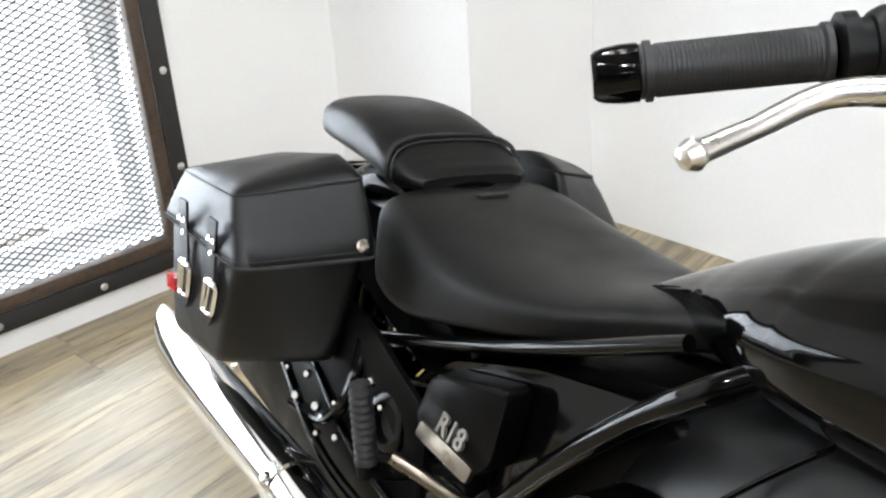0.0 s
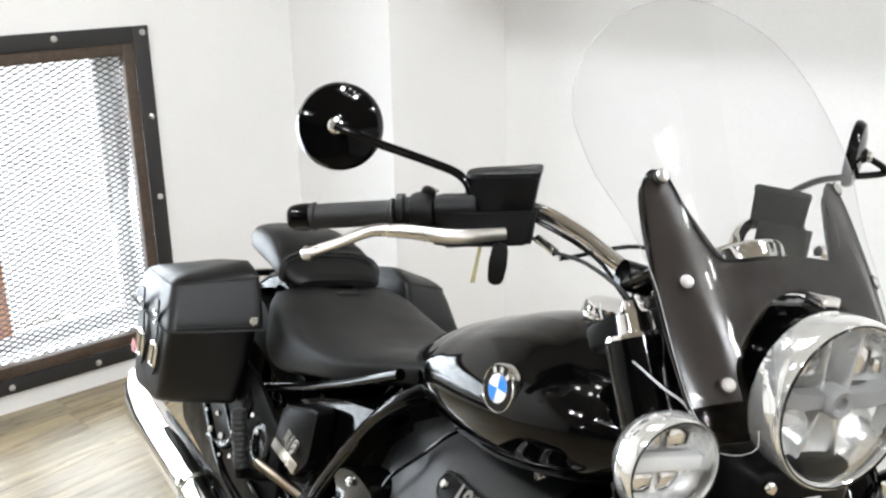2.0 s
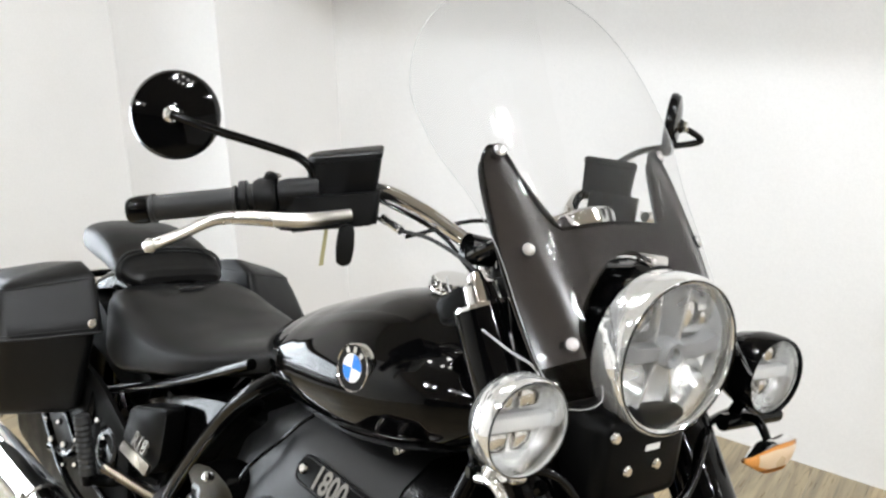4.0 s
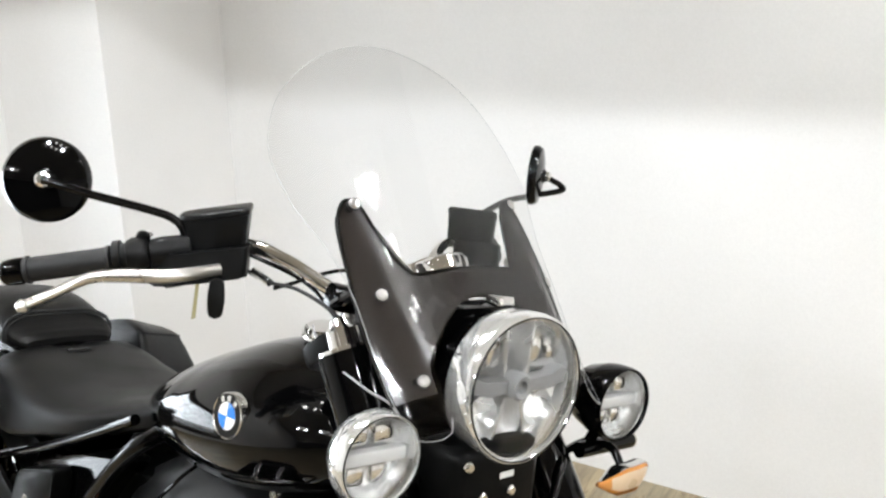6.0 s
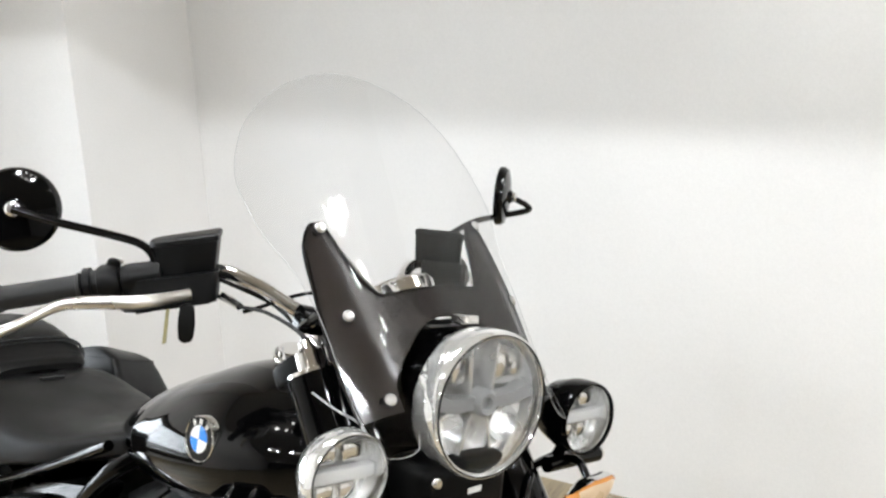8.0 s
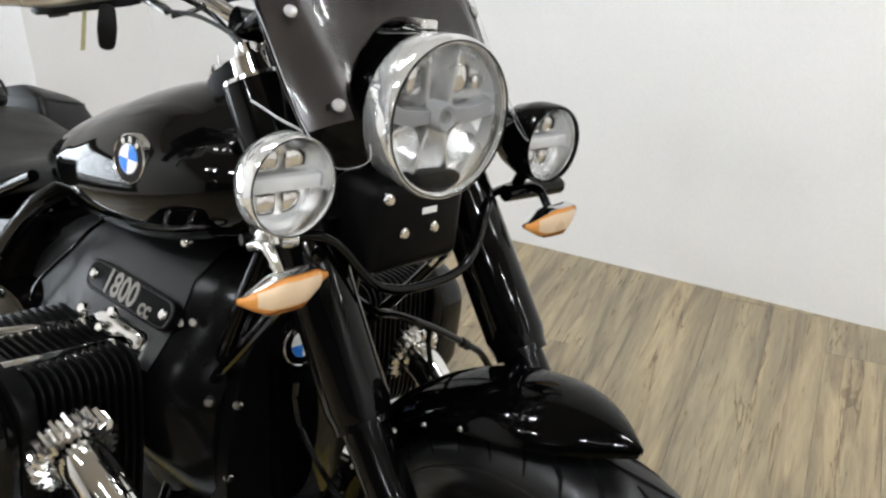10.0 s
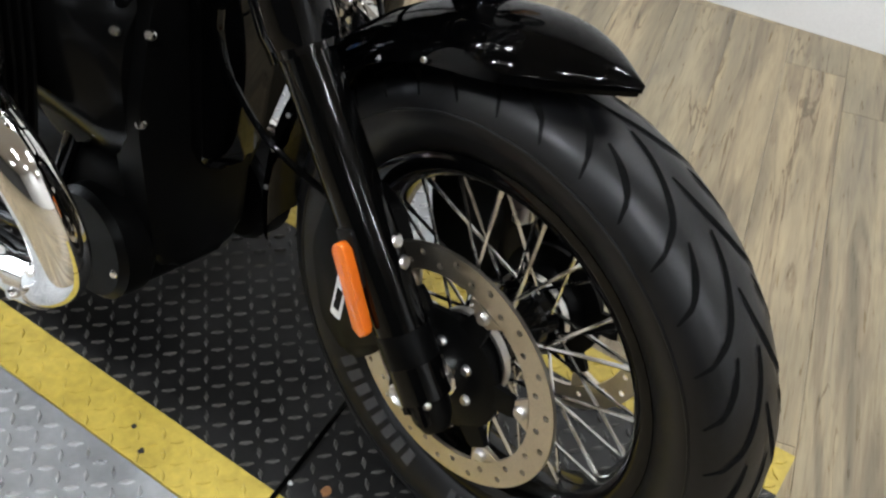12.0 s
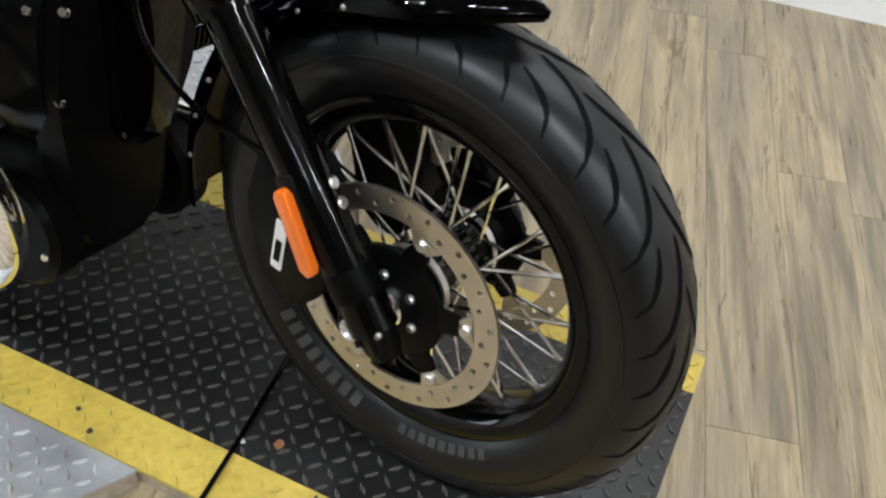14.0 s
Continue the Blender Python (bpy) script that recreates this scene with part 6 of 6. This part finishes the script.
plate = thing("wheel_plate", PLATE, "black chequer plate with yellow painted edges, under the motorcycle", "floor plate")
part("plate_middle", box((PU0, PV0 + STRIP, -0.010), (PU1, PV1 - STRIP, -0.0012)), PLATE_BLACK, plate, "black painted chequer plate", smooth=False)
for v0, v1 in ((PV0, PV0 + STRIP - 0.0005), (PV1 - STRIP + 0.0005, PV1)):
    part("yellow_edge", box((PU0, v0, -0.010), (PU1, v1, -0.0012), 0.0008), PLATE_YELLOW, plate, "yellow painted plate edge", smooth=False)


part("plate_core", box((PU0 + 0.003, PV0 + 0.003, DOWN), (PU1 - 0.003, PV1 - 0.003, -0.0102)), PLATE_EDGE, plate, "worn tan core of the plate", smooth=False)


def lozenges(places, length, width, height):
    """Raised pointed bars of chequer plate, one mesh."""
    verts, faces = [], []
    for x, y, a in places:
        c, s = math.cos(a), math.sin(a)
        base = len(verts)
        for p, q, z in ((-length / 2, 0, -0.0015), (0, -width / 2, -0.0015), (length / 2, 0, -0.0015), (0, width / 2, -0.0015),
                        (-length * 0.36, 0, height), (0, -width * 0.28, height), (length * 0.36, 0, height), (0, width * 0.28, height)):
            verts.append((x + p * c - q * s, y + p * s + q * c, z))
        for f in ((4, 5, 6, 7), (0, 1, 5, 4), (1, 2, 6, 5), (2, 3, 7, 6), (3, 0, 4, 7)):
            faces.append([base + i for i in f])
    me = bpy.data.meshes.new("raised_pattern")
    me.from_pydata(verts, [], faces)
    return me


def pattern(u0, u1, v0, v1, pitch=0.0265, keep=lambda u, v: True):
    out = []
    i = 0
    for i in range(int((u1 - u0) / pitch) + 1):
        for j in range(int((v1 - v0) / pitch) + 1):
            u, v = u0 + 0.008 + i * pitch, v0 + 0.008 + j * pitch
            if u < u1 - 0.004 and v < v1 - 0.004 and keep(u, v):
                out.append((u, v, radians(45) if (i + j) % 2 else radians(-45)))
    return out


for v0, v1, mt in ((PV0 + STRIP, PV1 - STRIP, PLATE_WORN), (PV0, PV0 + STRIP, PLATE_YELLOW), (PV1 - STRIP, PV1, PLATE_YELLOW)):
    me = lozenges(pattern(PU0, PU1, v0, v1), 0.0235, 0.0072, 0.0030 if mt is PLATE_WORN else 0.0013)
    me.materials.append(mt)
    o = new("raised_pattern", me)
    o.parent = plate
    tagged(o, kind="stuff")

# round bare aluminium platform that the plate lies across
disc_c, disc_r = (-0.933, 0.0815), 0.690


def step_outline(s, r):
    """The part of the round platform on one side of the plate."""
    edge = (PV1 + 0.003 if s > 0 else PV0 - 0.003) - disc_c[1]
    half = math.acos(abs(edge) / r)
    return [(disc_c[0] + r * math.sin(a), disc_c[1] + s * r * math.cos(a)) for a in np.linspace(-half, half, 49)]


step = thing("round_platform", PLATE, "round bare aluminium chequer platform under the black plate", "platform")
for s in (-1, 1):
    part("platform_top", prism(step_outline(s, disc_r), lambda a, b, k: Vector((a, b, k)), -0.004, -0.0012), PLATE_SILVER, step, smooth=False)
    part("platform_edge", prism(step_outline(s, disc_r - 0.003), lambda a, b, k: Vector((a, b, k)), DOWN, -0.0042), PLATE_EDGE, step, "worn tan rim")
    lo, hi = (disc_c[1] - disc_r, PV0 - 0.003) if s < 0 else (PV1 + 0.003, disc_c[1] + disc_r)
    me = lozenges(pattern(disc_c[0] - disc_r, disc_c[0] + disc_r, lo, hi, keep=lambda u, v: math.hypot(u - disc_c[0], v - disc_c[1]) < disc_r - 0.016 and lo + 0.012 < v < hi - 0.012), 0.0240, 0.0076, 0.0034)
    me.materials.append(PLATE_BRIGHT)
    o = new("raised_pattern", me)
    o.parent = step
    tagged(o, kind="stuff")
rnd = random.Random(7)
for x, y, r, mt in ((-0.155, -0.112, 0.009, RUST), (-0.202, -0.138, 0.004, LABEL_WHITE), (-0.441, -0.227, 0.004, RUBBER), (-0.398, -0.247, 0.005, RUBBER), (-0.056, -0.155, 0.003, RUBBER)):
    spot = PLATE.inverted() @ Vector((x, y, PLATE_TOP))
    pts = [(spot.x + r * rnd.uniform(0.7, 1.2) * math.cos(k * math.tau / 10), spot.y + r * rnd.uniform(0.7, 1.2) * math.sin(k * math.tau / 10)) for k in range(10)]
    part("surface_spot", prism(pts, lambda a, b, k: Vector((a, b, k)), -0.0012, 0.0004), mt, plate)
rod = thing("black_rod", pose(0, 0, PLATE_TOP), "thin black steel rod with a bent end, lying on the plate", "rod")
part("shaft", tube([(-0.245, 0.035, 0.006), (-0.21, -0.12, 0.006), (-0.186, -0.235, 0.006), (-0.184, -0.250, 0.003), (-0.182, -0.253, -0.03)], 0.0042, 10, 5), GLOSS_PART, rod)

# ---- floor boards ----
BOARD_TURN = radians(19)          # boards run across the room
BW, BL = 0.152, 1.22
rnd = random.Random(11)
board_mesh = {}


def board_data(length):
    """A board with slightly bevelled long edges."""
    key = round(length, 2)
    if key not in board_mesh:
        bm = bmesh.new()
        w, g = BW - 0.0005, 0.0007
        rings = []
        for y in (0.0006, length - 0.0006):
            rings.append([(0, y, -0.006), (w, y, -0.006), (w, y, -g), (w - g, y, 0), (g, y, 0), (0, y, -g)])
        ring_loft(bm, rings)
        bmesh.ops.recalc_face_normals(bm, faces=bm.faces)
        me = bpy.data.meshes.new("board")
        bm.to_mesh(me)
        bm.free()
        me.materials.append(PLANK)
        board_mesh[key] = me
    return board_mesh[key]


near, far = 0, []
cb, sb = math.cos(BOARD_TURN), math.sin(BOARD_TURN)
cr, sr = math.cos(ROOM_TURN), math.sin(ROOM_TURN)
made = []
for i in range(-36, 40):
    start = -8.0 + rnd.random() * BL
    for j in range(12):
        a, b = i * BW, start + j * BL
        mx, my = a + BW / 2, b + BL / 2
        wx, wy = mx * cb - my * sb, mx * sb + my * cb
        u, v = wx * cr + wy * sr, -wx * sr + wy * cr
        if not (WALL_L - 0.75 < u < U0 + 0.6 and V0 - 0.6 < v < WALL_R + 0.62):
            continue
        made.append((a, b, wx, wy))
made.sort(key=lambda q: (q[2] + 0.6) ** 2 * 0.6 + (q[3] - 0.4) ** 2)
for k, (a, b, wx, wy) in enumerate(made):
    m = pose(a * cb - b * sb, a * sb + b * cb, FLOOR, 0, 0, math.degrees(BOARD_TURN))
    if k < 290:
        o = new("board", board_data(BL))
        o.parent = floor
        o.matrix_parent_inverse = ROOM.inverted()
        o.matrix_basis = m
    else:
        far.append(m)
verts, faces = [], []
src = board_data(BL)
for m in far:
    base = len(verts)
    verts += [tuple(m @ v.co) for v in src.vertices]
    faces += [[base + i for i in p.vertices] for p in src.polygons]
me = bpy.data.meshes.new("more_boards")
me.from_pydata(verts, [], faces)
me.materials.append(PLANK)
o = new("more_boards", me)
o.parent = floor
o.matrix_parent_inverse = ROOM.inverted()
tagged(o, kind="stuff")
